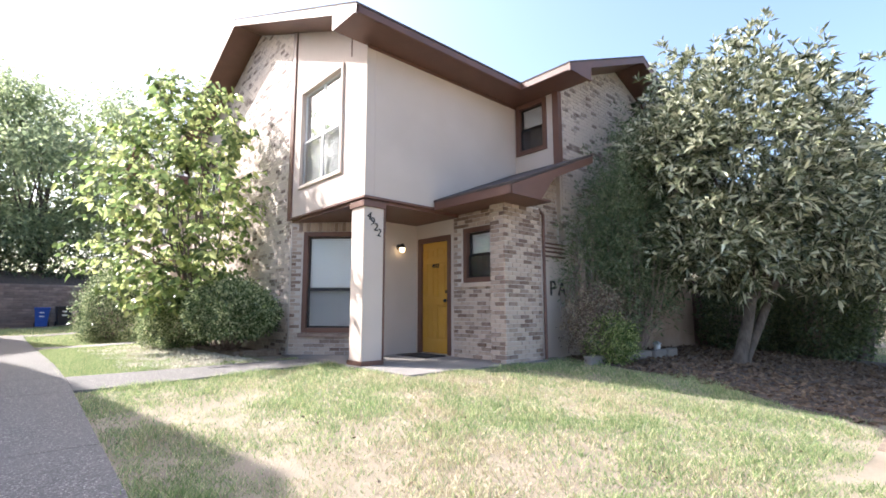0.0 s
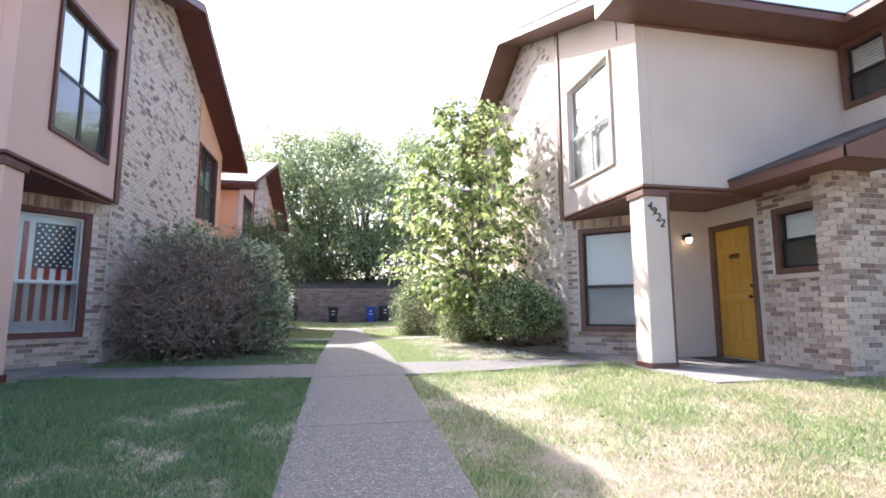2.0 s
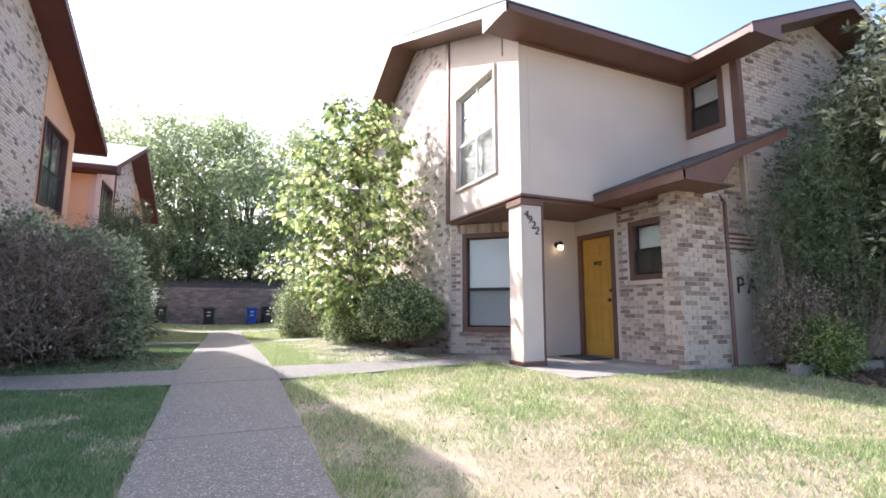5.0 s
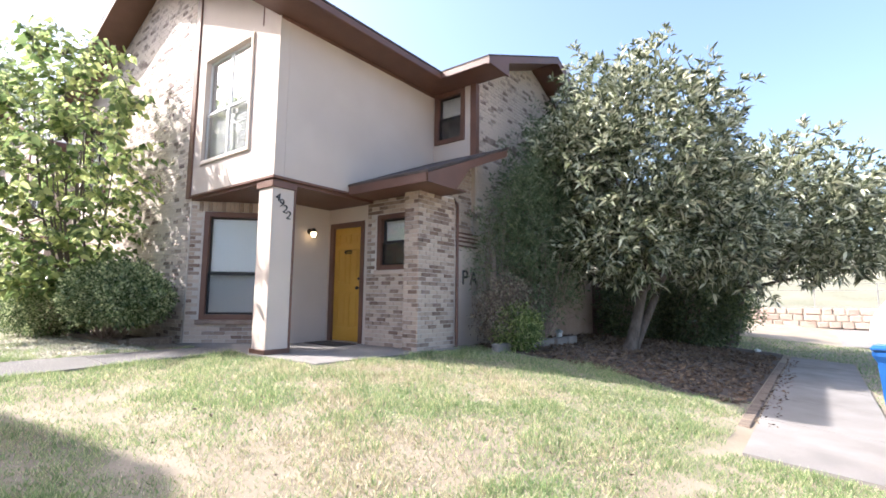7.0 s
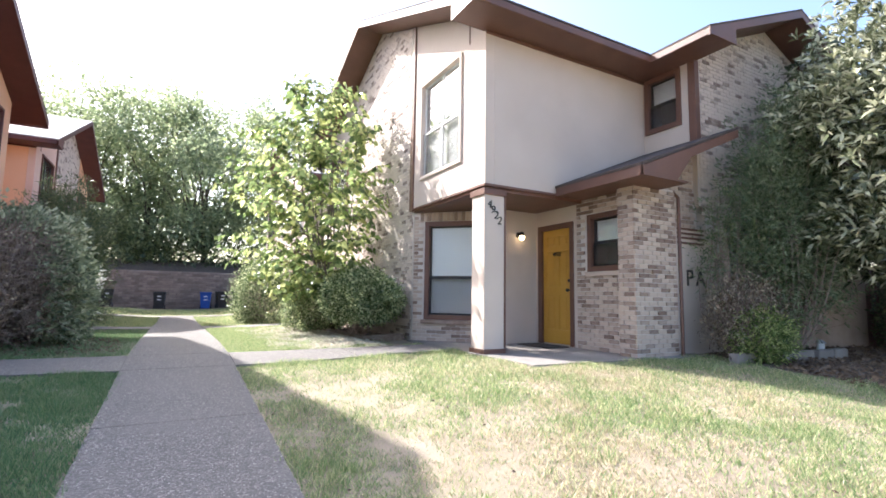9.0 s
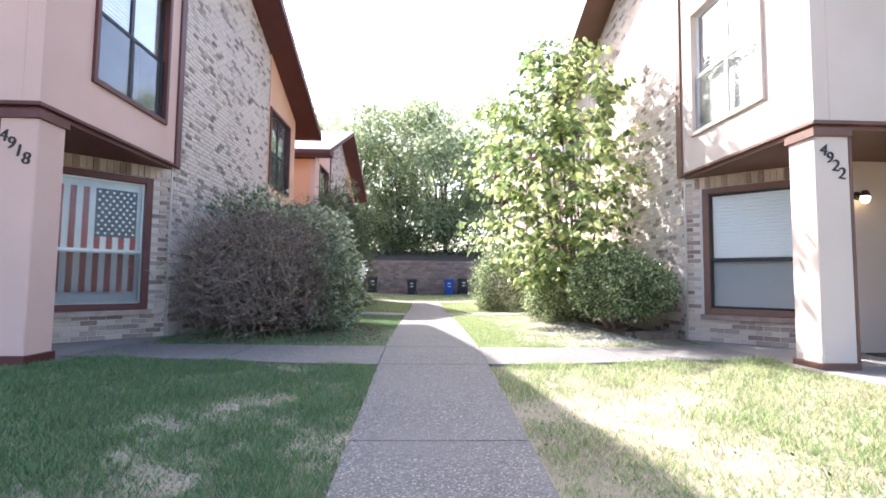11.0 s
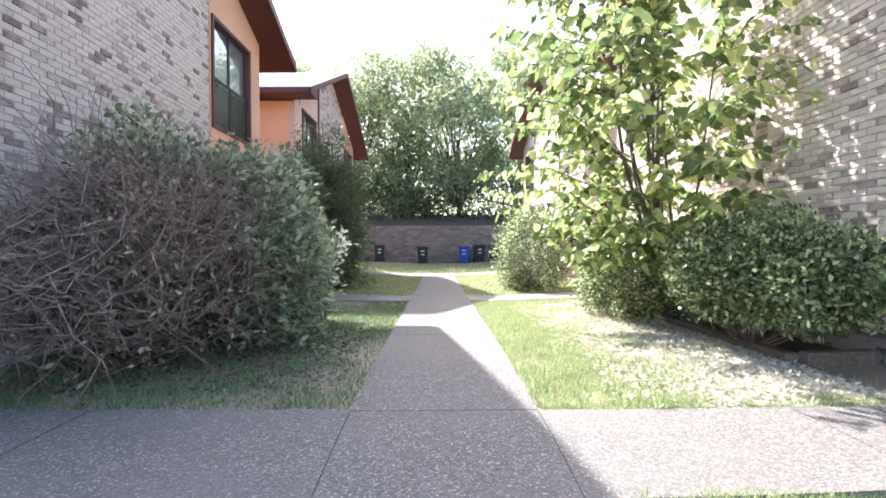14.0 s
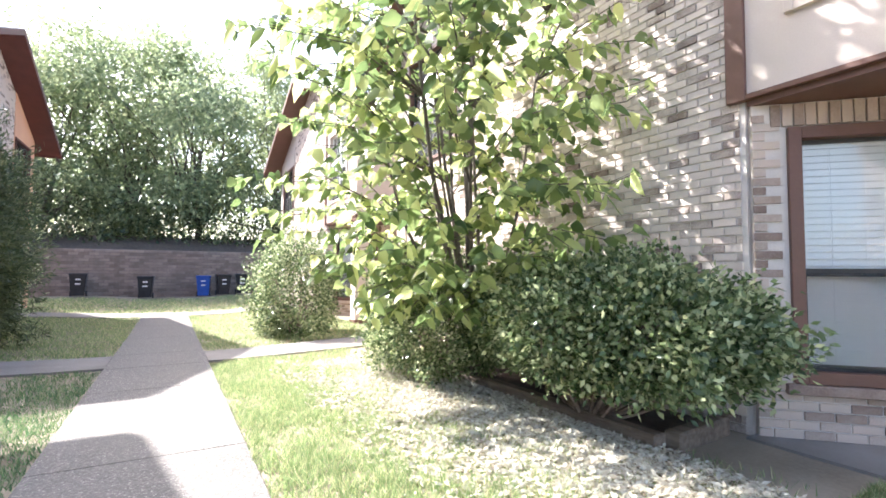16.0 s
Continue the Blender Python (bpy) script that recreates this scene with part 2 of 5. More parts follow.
# Paler than near leaves: haze and glare over the back trees painted in.
LEAF_FAR = leaf_mat("hazed_far_leaf", (0.12, 0.16, 0.085), (0.21, 0.255, 0.13), (0.35, 0.39, 0.22), 0.5, 0.6)
# Darker leaf tones; shade beneath trees and on the bank put into the colour.
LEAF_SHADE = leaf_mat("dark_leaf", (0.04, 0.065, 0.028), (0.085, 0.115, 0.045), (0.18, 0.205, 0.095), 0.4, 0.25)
LITTER = leaf_mat("fallen_leaf", (0.08, 0.052, 0.035), (0.15, 0.105, 0.07), (0.24, 0.17, 0.11), 0.8, 0.1)
TWIG = mat("twig", (0.15, 0.105, 0.085), (0.40, 0.31, 0.26), 12, 0.9, 0.2, 50)
TANWALL = mat("tan_block", (0.34, 0.25, 0.20), (0.45, 0.35, 0.29), 3, 0.9, 0.4, 50, dirt=0.3)
LEAF_JUN = leaf_mat("feathery_leaf", (0.055, 0.09, 0.04), (0.13, 0.175, 0.085), (0.30, 0.335, 0.20), 0.5, 0.33)
SCREEN = bpy.data.materials.new("insect_screen")
SCREEN.use_nodes = True
_n, _l = SCREEN.node_tree.nodes, SCREEN.node_tree.links
_t = _n.new("ShaderNodeBsdfTransparent")
_m = _n.new("ShaderNodeMixShader")
_n["Principled BSDF"].inputs["Base Color"].default_value = (0.035, 0.036, 0.04, 1)
_n["Principled BSDF"].inputs["Roughness"].default_value = 0.6
_m.inputs[0].default_value = 0.18
_l.new(_t.outputs[0], _m.inputs[1])
_l.new(_n["Principled BSDF"].outputs[0], _m.inputs[2])
_l.new(_m.outputs[0], _n["Material Output"].inputs[0])


# ---- builders ----
def ob_from(name, verts, faces, material, parent=None, label="", smooth=False):
    me = bpy.data.meshes.new(name)
    me.from_pydata(verts, [], faces)
    me.materials.append(material)
    me.update()
    if smooth:
        me.shade_smooth()
    ob = new(name, me)
    if parent:
        ob.parent = parent
    if label:
        ob["label"] = label
    return ob


def part(name, bm, material, parent=None, label="", smooth=False):
    bmesh.ops.recalc_face_normals(bm, faces=bm.faces)
    me = bpy.data.meshes.new(name)
    bm.to_mesh(me)
    bm.free()
    me.materials.append(material)
    if smooth:
        me.shade_smooth()
    ob = new(name, me)
    if parent:
        ob.parent = parent
    if label:
        ob["label"] = label
    return ob


def thing(name, label, category, group="", kind="", m=None):
    e = new(name)
    e.empty_display_size = 0.1
    if m is not None:
        e.matrix_world = m
    return tagged(e, label, category, group, kind)


def add_box(bm, x0, x1, y0, y1, z0, z1, bevel=0.0, m=None):
    lo, hi = Vector((min(x0, x1), min(y0, y1), min(z0, z1))), Vector((max(x0, x1), max(y0, y1), max(z0, z1)))
    geo = bmesh.ops.create_cube(bm, size=1.0)
    vs = geo["verts"]
    for v in vs:
        v.co = Vector([lo[i] + (v.co[i] + 0.5) * (hi[i] - lo[i]) for i in range(3)])
    if bevel:
        es = list({e for v in vs for e in v.link_edges})
        r = bmesh.ops.bevel(bm, geom=es, offset=bevel, segments=1, affect="EDGES")
        vs = list({v for f in r["faces"] for v in f.verts} | {v for v in vs if v.is_valid})
    if m is not None:
        bmesh.ops.transform(bm, matrix=m, verts=vs)
    return vs


def box(name, dims, material, parent=None, label="", bevel=0.006, m=None):
    bm = bmesh.new()
    add_box(bm, *dims, bevel=bevel)
    if m is not None:
        bmesh.ops.transform(bm, matrix=m, verts=bm.verts)
    return part(name, bm, material, parent, label)


def prism(name, poly, along, a0, a1, material, parent=None, label="", m=None):
    """A polygon pulled along one axis. along 'x': poly in (y, z); 'y': poly in (x, z); 'z': poly in (x, y)."""
    n = len(poly)
    place = {"x": lambda p, a: (a, p[0], p[1]), "y": lambda p, a: (p[0], a, p[1]), "z": lambda p, a: (p[0], p[1], a)}[along]
    bm = bmesh.new()
    lo = [bm.verts.new(place(p, a0)) for p in poly]
    hi = [bm.verts.new(place(p, a1)) for p in poly]
    bm.faces.new(lo)
    bm.faces.new(hi)
    for i in range(n):
        bm.faces.new((lo[i], lo[(i + 1) % n], hi[(i + 1) % n], hi[i]))
    if m is not None:
        bmesh.ops.transform(bm, matrix=m, verts=bm.verts)
    return part(name, bm, material, parent, label)


def holed(name, u0, u1, z0, z1, depth, holes, material, m, parent=None, label=""):
    """A wall in its own frame (u across, depth inwards from 0, z up) with rectangular openings through it."""
    us = sorted({u0, u1, *[h[0] for h in holes], *[h[1] for h in holes]})
    zs = sorted({z0, z1, *[h[2] for h in holes], *[h[3] for h in holes]})
    bm = bmesh.new()
    for a, b in zip(us, us[1:]):
        for c, d in zip(zs, zs[1:]):
            mu, mz = (a + b) / 2, (c + d) / 2
            if not any(h[0] < mu < h[1] and h[2] < mz < h[3] for h in holes):
                add_box(bm, a, b, 0, depth, c, d)
    bmesh.ops.remove_doubles(bm, verts=bm.verts, dist=1e-4)
    twice = {}
    for f in bm.faces:
        twice.setdefault(tuple(round(c, 3) for c in f.calc_center_median()), []).append(f)
    bmesh.ops.delete(bm, geom=[f for fs in twice.values() if len(fs) > 1 for f in fs], context="FACES")
    bmesh.ops.transform(bm, matrix=m, verts=bm.verts)
    return part(name, bm, material, parent, label)


BL, BH, BJ = 0.176, 0.0565, 0.0095
brick_meshes = {}


def one_brick(material):
    if material.name not in brick_meshes:
        bm = bmesh.new()
        add_box(bm, -BL / 2, BL / 2, -0.012, 0.01, -BH / 2, BH / 2, bevel=0.003)
        me = bpy.data.meshes.new("brick")
        bm.to_mesh(me)
        bm.free()
        me.materials.append(material)
        brick_meshes[material.name] = me
    return brick_meshes[material.name]


def bricks(parent, u0, u1, z0, z1, m, skip=None, single=None, seed=1, porch=True):
    """Running-bond bricks on a wall in its own frame; those for which single(u, z) holds are objects of their own."""
    rnd = random.Random(seed)
    verts, faces = [], []
    row, z = 0, z0
    while z + BH <= z1 + 0.02:
        u = u0 - (BL + BJ) * (0.5 if row % 2 else 0.0)
        while u < u1:
            a, b = max(u, u0), min(u + BL, u1)
            mu, mz = (a + b) / 2, z + BH / 2
            if b - a > 0.03 and not (skip and skip(a, b, z, z + BH)):
                out = 0.012 + rnd.uniform(-0.003, 0.005)
                if single and b - a > BL * 0.98 and single(mu, mz):
                    o = new("brick", one_brick(BRICKO if porch else BRICKF))
                    o.parent = parent
                    o.matrix_world = m @ pose(mu, 0.012 - out, mz, rnd.uniform(-1, 1), rnd.uniform(-0.5, 0.5), rnd.uniform(-0.7, 0.7))
                else:
                    k = len(verts)
                    t = rnd.uniform(-0.002, 0.002)
                    for (x, y, zz) in ((a, 0.01, z), (b, 0.01, z), (b, 0.01, z + BH), (a, 0.01, z + BH), (a + 0.002, -out, z + 0.002 + t), (b - 0.002, -out - t, z + 0.002), (b - 0.002, -out, z + BH - 0.002), (a + 0.002, -out + t, z + BH - 0.002)):
                        verts.append((m @ Vector((x, y, zz)))[:])
                    flip = m.to_3x3().determinant() < 0
                    for f in ((4, 5, 6, 7), (0, 1, 5, 4), (1, 2, 6, 5), (2, 3, 7, 6), (3, 0, 4, 7)):
                        faces.append(tuple(k + i for i in (reversed(f) if flip else f)))
            u += BL + BJ
        z += BH + BJ
        row += 1
    if verts:
        o = ob_from("brickwork", verts, faces, BRICKW if porch else BRICK, parent)
        o["kind"] = "stuff"


def leaves(name, base, direction, length, width, material, parent=None, droop=0.15, seed=3, kind="stuff", ovate=False):
    """Folded leaf blades: arrays of base points and directions, one leaf each."""
    r = np.random.default_rng(seed)
    n = len(base)
    d = direction / np.linalg.norm(direction, axis=1, keepdims=True)
    side = np.cross(d, r.normal(size=(n, 3)))
    side /= np.linalg.norm(side, axis=1, keepdims=True) + 1e-9
    up = np.cross(side, d)
    L = length * r.uniform(0.7, 1.25, (n, 1))
    W = width * r.uniform(0.75, 1.2, (n, 1)) / 2
    tip = base + d * L
    tip[:, 2] -= droop * L[:, 0]
    mid = base + d * L * 0.45
    v = np.stack([base, mid + side * W + up * W * 0.35, tip, mid - side * W + up * W * 0.35], 1).reshape(-1, 3)
    i = np.arange(n)[:, None] * 4
    f = np.concatenate([i + [0, 1, 2], i + [0, 2, 3]], 1).reshape(-1, 3)
    if ovate:
        low, high = base + d * L * 0.28, base + d * L * 0.66
        high[:, 2] -= droop * L[:, 0] * 0.35
        v = np.stack([base, low + side * W + up * W * 0.25, high + side * W * 0.8 + up * W * 0.25, tip, high - side * W * 0.8 + up * W * 0.25, low - side * W + up * W * 0.25, (low + high) / 2], 1).reshape(-1, 3)
        i = np.arange(n)[:, None] * 7
        f = np.concatenate([i + [6, j, (j + 1) % 6] for j in range(6)], 1).reshape(-1, 3)
    me = bpy.data.meshes.new(name)
    me.vertices.add(len(v))
    me.vertices.foreach_set("co", v.astype(np.float32).ravel())
    me.loops.add(f.size)
    me.loops.foreach_set("vertex_index", f.astype(np.int32).ravel())
    me.polygons.add(len(f))
    me.polygons.foreach_set("loop_start", np.arange(0, f.size, 3, dtype=np.int32))
    me.update()
    me.validate()
    me.materials.append(material)
    ob = new(name, me)
    if parent:
        ob.parent = parent
    if kind:
        ob["kind"] = kind
    return ob


def tube(verts, faces, pts, radii, sides=7):
    """Adds a tapered tube through the points to the lists."""
    k0 = len(verts)
    for j, (p, rad) in enumerate(zip(pts, radii)):
        p = Vector(p)
        d = (Vector(pts[min(j + 1, len(pts) - 1)]) - Vector(pts[max(j - 1, 0)])).normalized()
        a = d.orthogonal().normalized()
        b = d.cross(a)
        for s in range(sides):
            an = 2 * math.pi * s / sides
            verts.append((p + (a * math.cos(an) + b * math.sin(an)) * rad)[:])
    for j in range(len(pts) - 1):
        for s in range(sides):
            q, w = k0 + j * sides + s, k0 + j * sides + (s + 1) % sides
            faces.append((q, w, w + sides, q + sides))
    faces.append(tuple(range(k0 + len(verts) - k0 - sides, len(verts))))


def gza(x, y):
    """Height of the ground: up from the start to the porches, then gently down; the lawns swell towards the houses."""
    h = np.where(y < 7, 0.04 + 0.068 * np.maximum(y, -6), np.where(y < 9, 0.516 + 0.034 * (1 - ((9 - y) / 2) ** 2), 0.55 - 0.13 * np.clip((y - 9) / 9, 0, 1)))
    k = np.clip((np.abs(x - 0.05) - 0.75) / 2.7, 0, 1)
    k = k * k * (3 - 2 * k) * np.clip((y - 0.8) / 3.6, 0, 1)
    far = 1 - np.clip((np.abs(x) - 9) / 8, 0, 1)
    return h + np.maximum(0.545 - h, 0) * k * far


def gz(x, y):
    return float(gza(np.float64(x), np.float64(y)))


# ---- ground ----
def sheet(name, xs, ys, lift, material, kind="structure", label="", category="", thick=0.0):
    verts = [(x, y, gz(x, y) + lift) for y in ys for x in xs]
    n = len(xs)
    faces = [(j * n + i, j * n + i + 1, (j + 1) * n + i + 1, (j + 1) * n + i) for j in range(len(ys) - 1) for i in range(n - 1)]
    if thick:
        k = len(verts)
        verts += [(x, y, z - thick) for x, y, z in verts]
        for i in range(n - 1):
            faces += [(i + 1, i, k + i, k + i + 1)]
            q = (len(ys) - 1) * n + i
            faces += [(q, q + 1, k + q + 1, k + q)]
        for j in range(len(ys) - 1):
            q, w = j * n, (j + 1) * n
            faces += [(q, w, k + w, k + q), (w + n - 1, q + n - 1, k + q + n - 1, k + w + n - 1)]
    ob = ob_from(name, verts, faces, material, smooth=not thick)
    return tagged(ob, label, category, "", kind)


def steps(a, b, n):
    return [a + (b - a) * i / n for i in range(n + 1)]


gx = sorted(set([-1500, -400, -120, -60, -40] + [round(v, 3) for v in steps(-30, 50, 80)] + [70, 120, 400, 1500]))
gy = sorted(set([-1500, -400, -100, -40, -20] + [round(v, 3) for v in steps(-10, 40, 100)] + [60, 120, 400, 1500]))
sheet("ground", gx, gy, 0.0, SOIL, label="patchy sunlit lawn with bare dry soil", category="ground")
PX0, PX1 = -0.53, 0.62
y = -4.0
joints = [-4.0, -2.1, 0.3, 2.4, 4.45, 6.46, 7.43, 9.9, 12.1, 13.55, 14.75, 17.0, 19.4, 22.0]
for a, b in zip(joints, joints[1:]):
    sheet("pavement", [PX0, 0.05, PX1], steps(a + 0.006, b - 0.006, 6), 0.03, GRAVEL, label="exposed-aggregate concrete garden path between lawns", category="path", thick=0.1)
for x0, x1, ya, yb in ((-3.75, PX0, 6.46, 7.47), (PX1, 3.75, 6.48, 7.43), (-3.6, PX0, 13.65, 14.75), (PX1, 3.4, 13.65, 14.65), (-8, 8, 22.0, 23.4)):
    n = max(1, round((x1 - x0) / 1.5))
    for a, b in zip(steps(x0, x1, n), steps(x0, x1, n)[1:]):
        sheet("pavement", steps(a + 0.006, b - 0.006, 3), steps(ya, yb, 3), 0.028, GRAVEL if ya < 10 else CONC, label="exposed-aggregate concrete branch walk leading to a porch", category="path", thick=0.1)
for sx in (1, -1):
    cx = 0.05
    poly = [(3.72, 4.72), (6.9, 4.55), (6.9, 7.4), (4.9, 7.4), (3.9, 8.35), (3.72, 8.35)]
    poly = [((cx + (x - cx) * sx), y) for x, y in poly]
    ob = prism("pavement", poly, "z", 0.2, 0.565, CONC)
    tagged(ob, "smooth grey concrete porch slab at the front door", "porch slab", "", "structure")
# walk beside the drive, with its edging
for a, b in zip(steps(4.85, 14.0, 6), steps(4.85, 14.0, 6)[1:]):
    sheet("pavement", steps(a + 0.006, b - 0.006, 2), steps(-0.52, 0.58, 3), 0.03, CONC, label="pale concrete walk beside the lawn edging", category="path", thick=0.1)


# ---- houses ----
SLOPE = 0.405
PITCH_S, PITCH_N = 0.4236, 0.406
RIDGE_Y, EAVE_S, EAVE_N = 10.3, 5.30, 15.3
def roof_z(y):
    return 7.64 - (PITCH_S if y < RIDGE_Y else PITCH_N) * abs(y - RIDGE_Y)


def facing(x, y, angle):
    """The frame of a wall that faces south at angle 0, west at -90, east at 90: u across, depth inwards, z up."""
    return pose(x, y, 0, 0, 0, angle)


def window(parent, m, w, h, trim, cols=1, blind=0.0, frame_w=0.07, sash=BLACKM, split=0.5, depth=0.09, screen=True):
    """A sash window whose opening's foot stands at m's origin: casing, sashes, panes, a blind lowered over part of it, a dark room behind."""
    win = new("window")
    win.parent = parent
    win.matrix_world = m
    def put(name, bm, material, label=""):
        bmesh.ops.transform(bm, matrix=m, verts=bm.verts)
        o = part(name, bm, material, win, label)
        o.matrix_parent_inverse = m.inverted()
        return o
    bm = bmesh.new()
    f = frame_w
    for d in ((-w / 2, -w / 2 + f, -0.035, depth, 0, h), (w / 2 - f, w / 2, -0.035, depth, 0, h), (-w / 2 + f, w / 2 - f, -0.033, depth, h - f, h), (-w / 2 + f, w / 2 - f, -0.033, depth, 0, f)):
        add_box(bm, *d, bevel=0.004)
    put("window_frame", bm, trim)
    iw, z0, z1 = w / 2 - f, f, h - f
    zm = z0 + (z1 - z0) * split
    bm = bmesh.new()
    s = 0.028
    for a, b in ((z0, zm), (zm, z1)):
        off = 0.03 if a == z0 else 0.05
        for c in range(cols):
            ua, ub = -iw + 2 * iw * c / cols, -iw + 2 * iw * (c + 1) / cols
            for d in ((ua, ua + s, off, off + 0.03, a, b), (ub - s, ub, off, off + 0.03, a, b), (ua + s, ub - s, off, off + 0.03, a, a + s), (ua + s, ub - s, off, off + 0.03, b - s, b)):
                add_box(bm, *d)
    put("sash", bm, sash)
    for a, b, off in ((z0, zm, 0.045), (zm, z1, 0.065)):
        for c in range(cols):
            ua, ub = -iw + 2 * iw * c / cols, -iw + 2 * iw * (c + 1) / cols
            bm = bmesh.new()
            add_box(bm, ua + s - 0.004, ub - s + 0.004, off, off + 0.004, a + s - 0.004, b - s + 0.004)
            p = put("pane", bm, GLASS)
            p.visible_shadow = False
    if blind:
        bm = bmesh.new()
        zz = z1 - 0.03
        low = z1 - (z1 - z0) * blind
        add_box(bm, -iw + 0.01, iw - 0.01, 0.095, 0.13, z1 - 0.035, z1)
        while zz > low:
            mm = pose(0, 0.112, zz, 72, 0, 0)
            add_box(bm, -iw + 0.015, iw - 0.015, -0.026, 0.026, -0.0015, 0.0015, m=mm)
            zz -= 0.05
        for uu in (-iw * 0.6, iw * 0.6):
            add_box(bm, uu - 0.002, uu + 0.002, 0.098, 0.101, low, z1)
        put("blind", bm, BLIND, "white horizontal slatted blind")
    if screen:
        bm = bmesh.new()
        add_box(bm, -iw + 0.005, iw - 0.005, 0.012, 0.016, z0 + 0.004, zm - 0.004)
        put("insect_screen", bm, SCREEN, "dark insect screen over the lower sash").visible_shadow = False
    bm = bmesh.new()
    add_box(bm, -iw - 0.05, iw + 0.05, 0.40, 0.42, z0 - 0.05, z1 + 0.05)
    add_box(bm, -iw - 0.07, -iw - 0.05, 0.13, 0.42, z0 - 0.05, z1 + 0.05)
    add_box(bm, iw + 0.05, iw + 0.07, 0.13, 0.42, z0 - 0.05, z1 + 0.05)
    add_box(bm, -iw - 0.05, iw + 0.05, 0.13, 0.42, z0 - 0.07, z0 - 0.05)
    add_box(bm, -iw - 0.05, iw + 0.05, 0.13, 0.42, z1 + 0.05, z1 + 0.07)
    put("room_lining", bm, DARK)
    return win


def house(x0, s, dy, stucco, trim, number, near, seed):
    """A two-storey end house. x0: its facade beside the path; s: 1 runs east from it, -1 west; dy: shift along the path."""
    X = lambda u: x0 + s * u
    Y = lambda y: y + dy
    west = -90 * s                      # the facade looks at the path
    F = lambda y, u=0.0: facing(X(u), Y(y), west)
    bz = 0.3
    base = thing("townhouse", f"two-storey {'beige' if stucco is STUCCO else 'peach'} stucco and tan brick townhouse", "house", "townhouses", m=pose(x0, dy, 0))
    inv = base.matrix_world.inverted()
    def own(o):
        o.matrix_parent_inverse = inv
        return o
    def P(name, poly, along, a0, a1, material, label=""):
        return own(prism(name, poly, along, a0, a1, material, base, label))
    def B(name, d, material, label="", bevel=0.006):
        return own(box(name, (X(d[0]), X(d[1]), Y(d[2]), Y(d[3]), d[4], d[5]), material, base, label, bevel))
    # u across the facade wall: for a west face u runs south, for an east face north
    fu = (lambda y: -y) if s == 1 else (lambda y: y)
    FM = facing(X(0), Y(0), west)
    def hole(ya, yb, z0, z1):
        a, b = sorted((fu(ya), fu(yb)))
        return (a, b, z0, z1)
    # upper stucco bay with its window
    w1 = (6.56, 8.06, 3.50, 5.34)
    def top(y):
        return roof_z(y) - 0.14
    a, b = sorted((fu(5.9), fu(8.36)))
    upper = own(holed("stucco_wall", a, b, 3.02, 5.36, 0.16, [hole(*w1)], stucco, FM, base))
    P("stucco_wall", [(Y(5.9), 5.36), (Y(8.36), 5.36), (Y(8.36), top(8.36)), (Y(5.9), top(5.9))], "x", X(0.0), X(0.16), stucco)
    # brick part of the facade
    PB = [(Y(8.36), bz), (Y(12.42), bz), (Y(12.42), top(12.42)), (Y(RIDGE_Y), top(RIDGE_Y)), (Y(8.36), top(8.36))]
    bw = P("brick_wall", PB, "x", X(0.03), X(0.25), MORTAR)
    BM = facing(X(0.03), Y(0), west)
    a, b = sorted((fu(8.40), fu(12.42)))
    def skip_top(ua, ub, z0_, z1_):
        return min(top(-ua * s), top(-ub * s)) < z1_ or z1_ < 0.35
    single = (lambda u, z: near and 8.40 < -u * s < 9.75 and 0.6 < z < 3.0) if near else None
    bricks(bw, a, b, 0.42, 7.6, BM, skip_top, single, seed, False)
    # north bay
    w2 = (12.46, 14.08, 3.53, 5.40)
    a, b = sorted((fu(12.42), fu(14.62)))
    own(holed("stucco_wall", a, b, 3.02, 5.60, 0.16, [hole(*w2)], ORANGE if stucco is PEACH else stucco, FM, base))
    P("stucco_wall", [(Y(12.42), 5.60), (Y(14.62), 5.60), (Y(14.62), top(14.62)), (Y(12.42), top(12.42))], "x", X(0.0), X(0.16), ORANGE if stucco is PEACH else stucco)
    lb = P("brick_wall", [(Y(12.42), bz), (Y(14.2), bz), (Y(14.2), 3.02), (Y(12.42), 3.02)], "x", X(0.03), X(0.25), MORTAR)
    a, b = sorted((fu(12.42), fu(14.2)))
    bricks(lb, a, b, 0.42, 3.0, BM, None, None, seed + 1, False)
    B("porch_column", (0.0, 0.36, 14.26, 14.62, bz, 3.02), ORANGE if stucco is PEACH else stucco)
    # trims
    B("corner_trim", (-0.03, 0.03, 8.33, 8.47, 2.98, top(8.4)), trim)
    B("corner_trim", (-0.012, 0.02, 6.34, 6.362, 5.36, 5.36 + 0.36), trim)
    B("edge_trim", (-0.02, 0.05, 5.88, 8.40, 2.985, 3.026), trim)
    # windows of the facade
    wm = lambda y0, y1, z: facing(X(0), Y((y0 + y1) / 2), west) @ pose(0, 0, z)
    # Beige house: near-full blind added, standing in for bright sky reflected in the panes.
    window(base, wm(w1[0], w1[1], w1[2]), w1[1] - w1[0], w1[3] - w1[2], trim if stucco is PEACH else STUCCO, cols=2, blind=0.5 if stucco is PEACH else 0.97, frame_w=0.06, sash=BLACKM if stucco is PEACH else WHITEM, split=0.47)
    window(base, wm(w2[0], w2[1], w2[2]), w2[1] - w2[0], w2[3] - w2[2], trim, cols=2, blind=0.55, frame_w=0.06, split=0.47)
    # south wall of the upper floor
    LEN = 3.58
    B("stucco_wall", (0.162, LEN, 5.9, 6.06, 3.02, 5.62), ORANGE if dy and stucco is PEACH else stucco)
    B("edge_trim", (0.0, 2.4, 5.878, 5.93, 2.985, 3.026), trim)
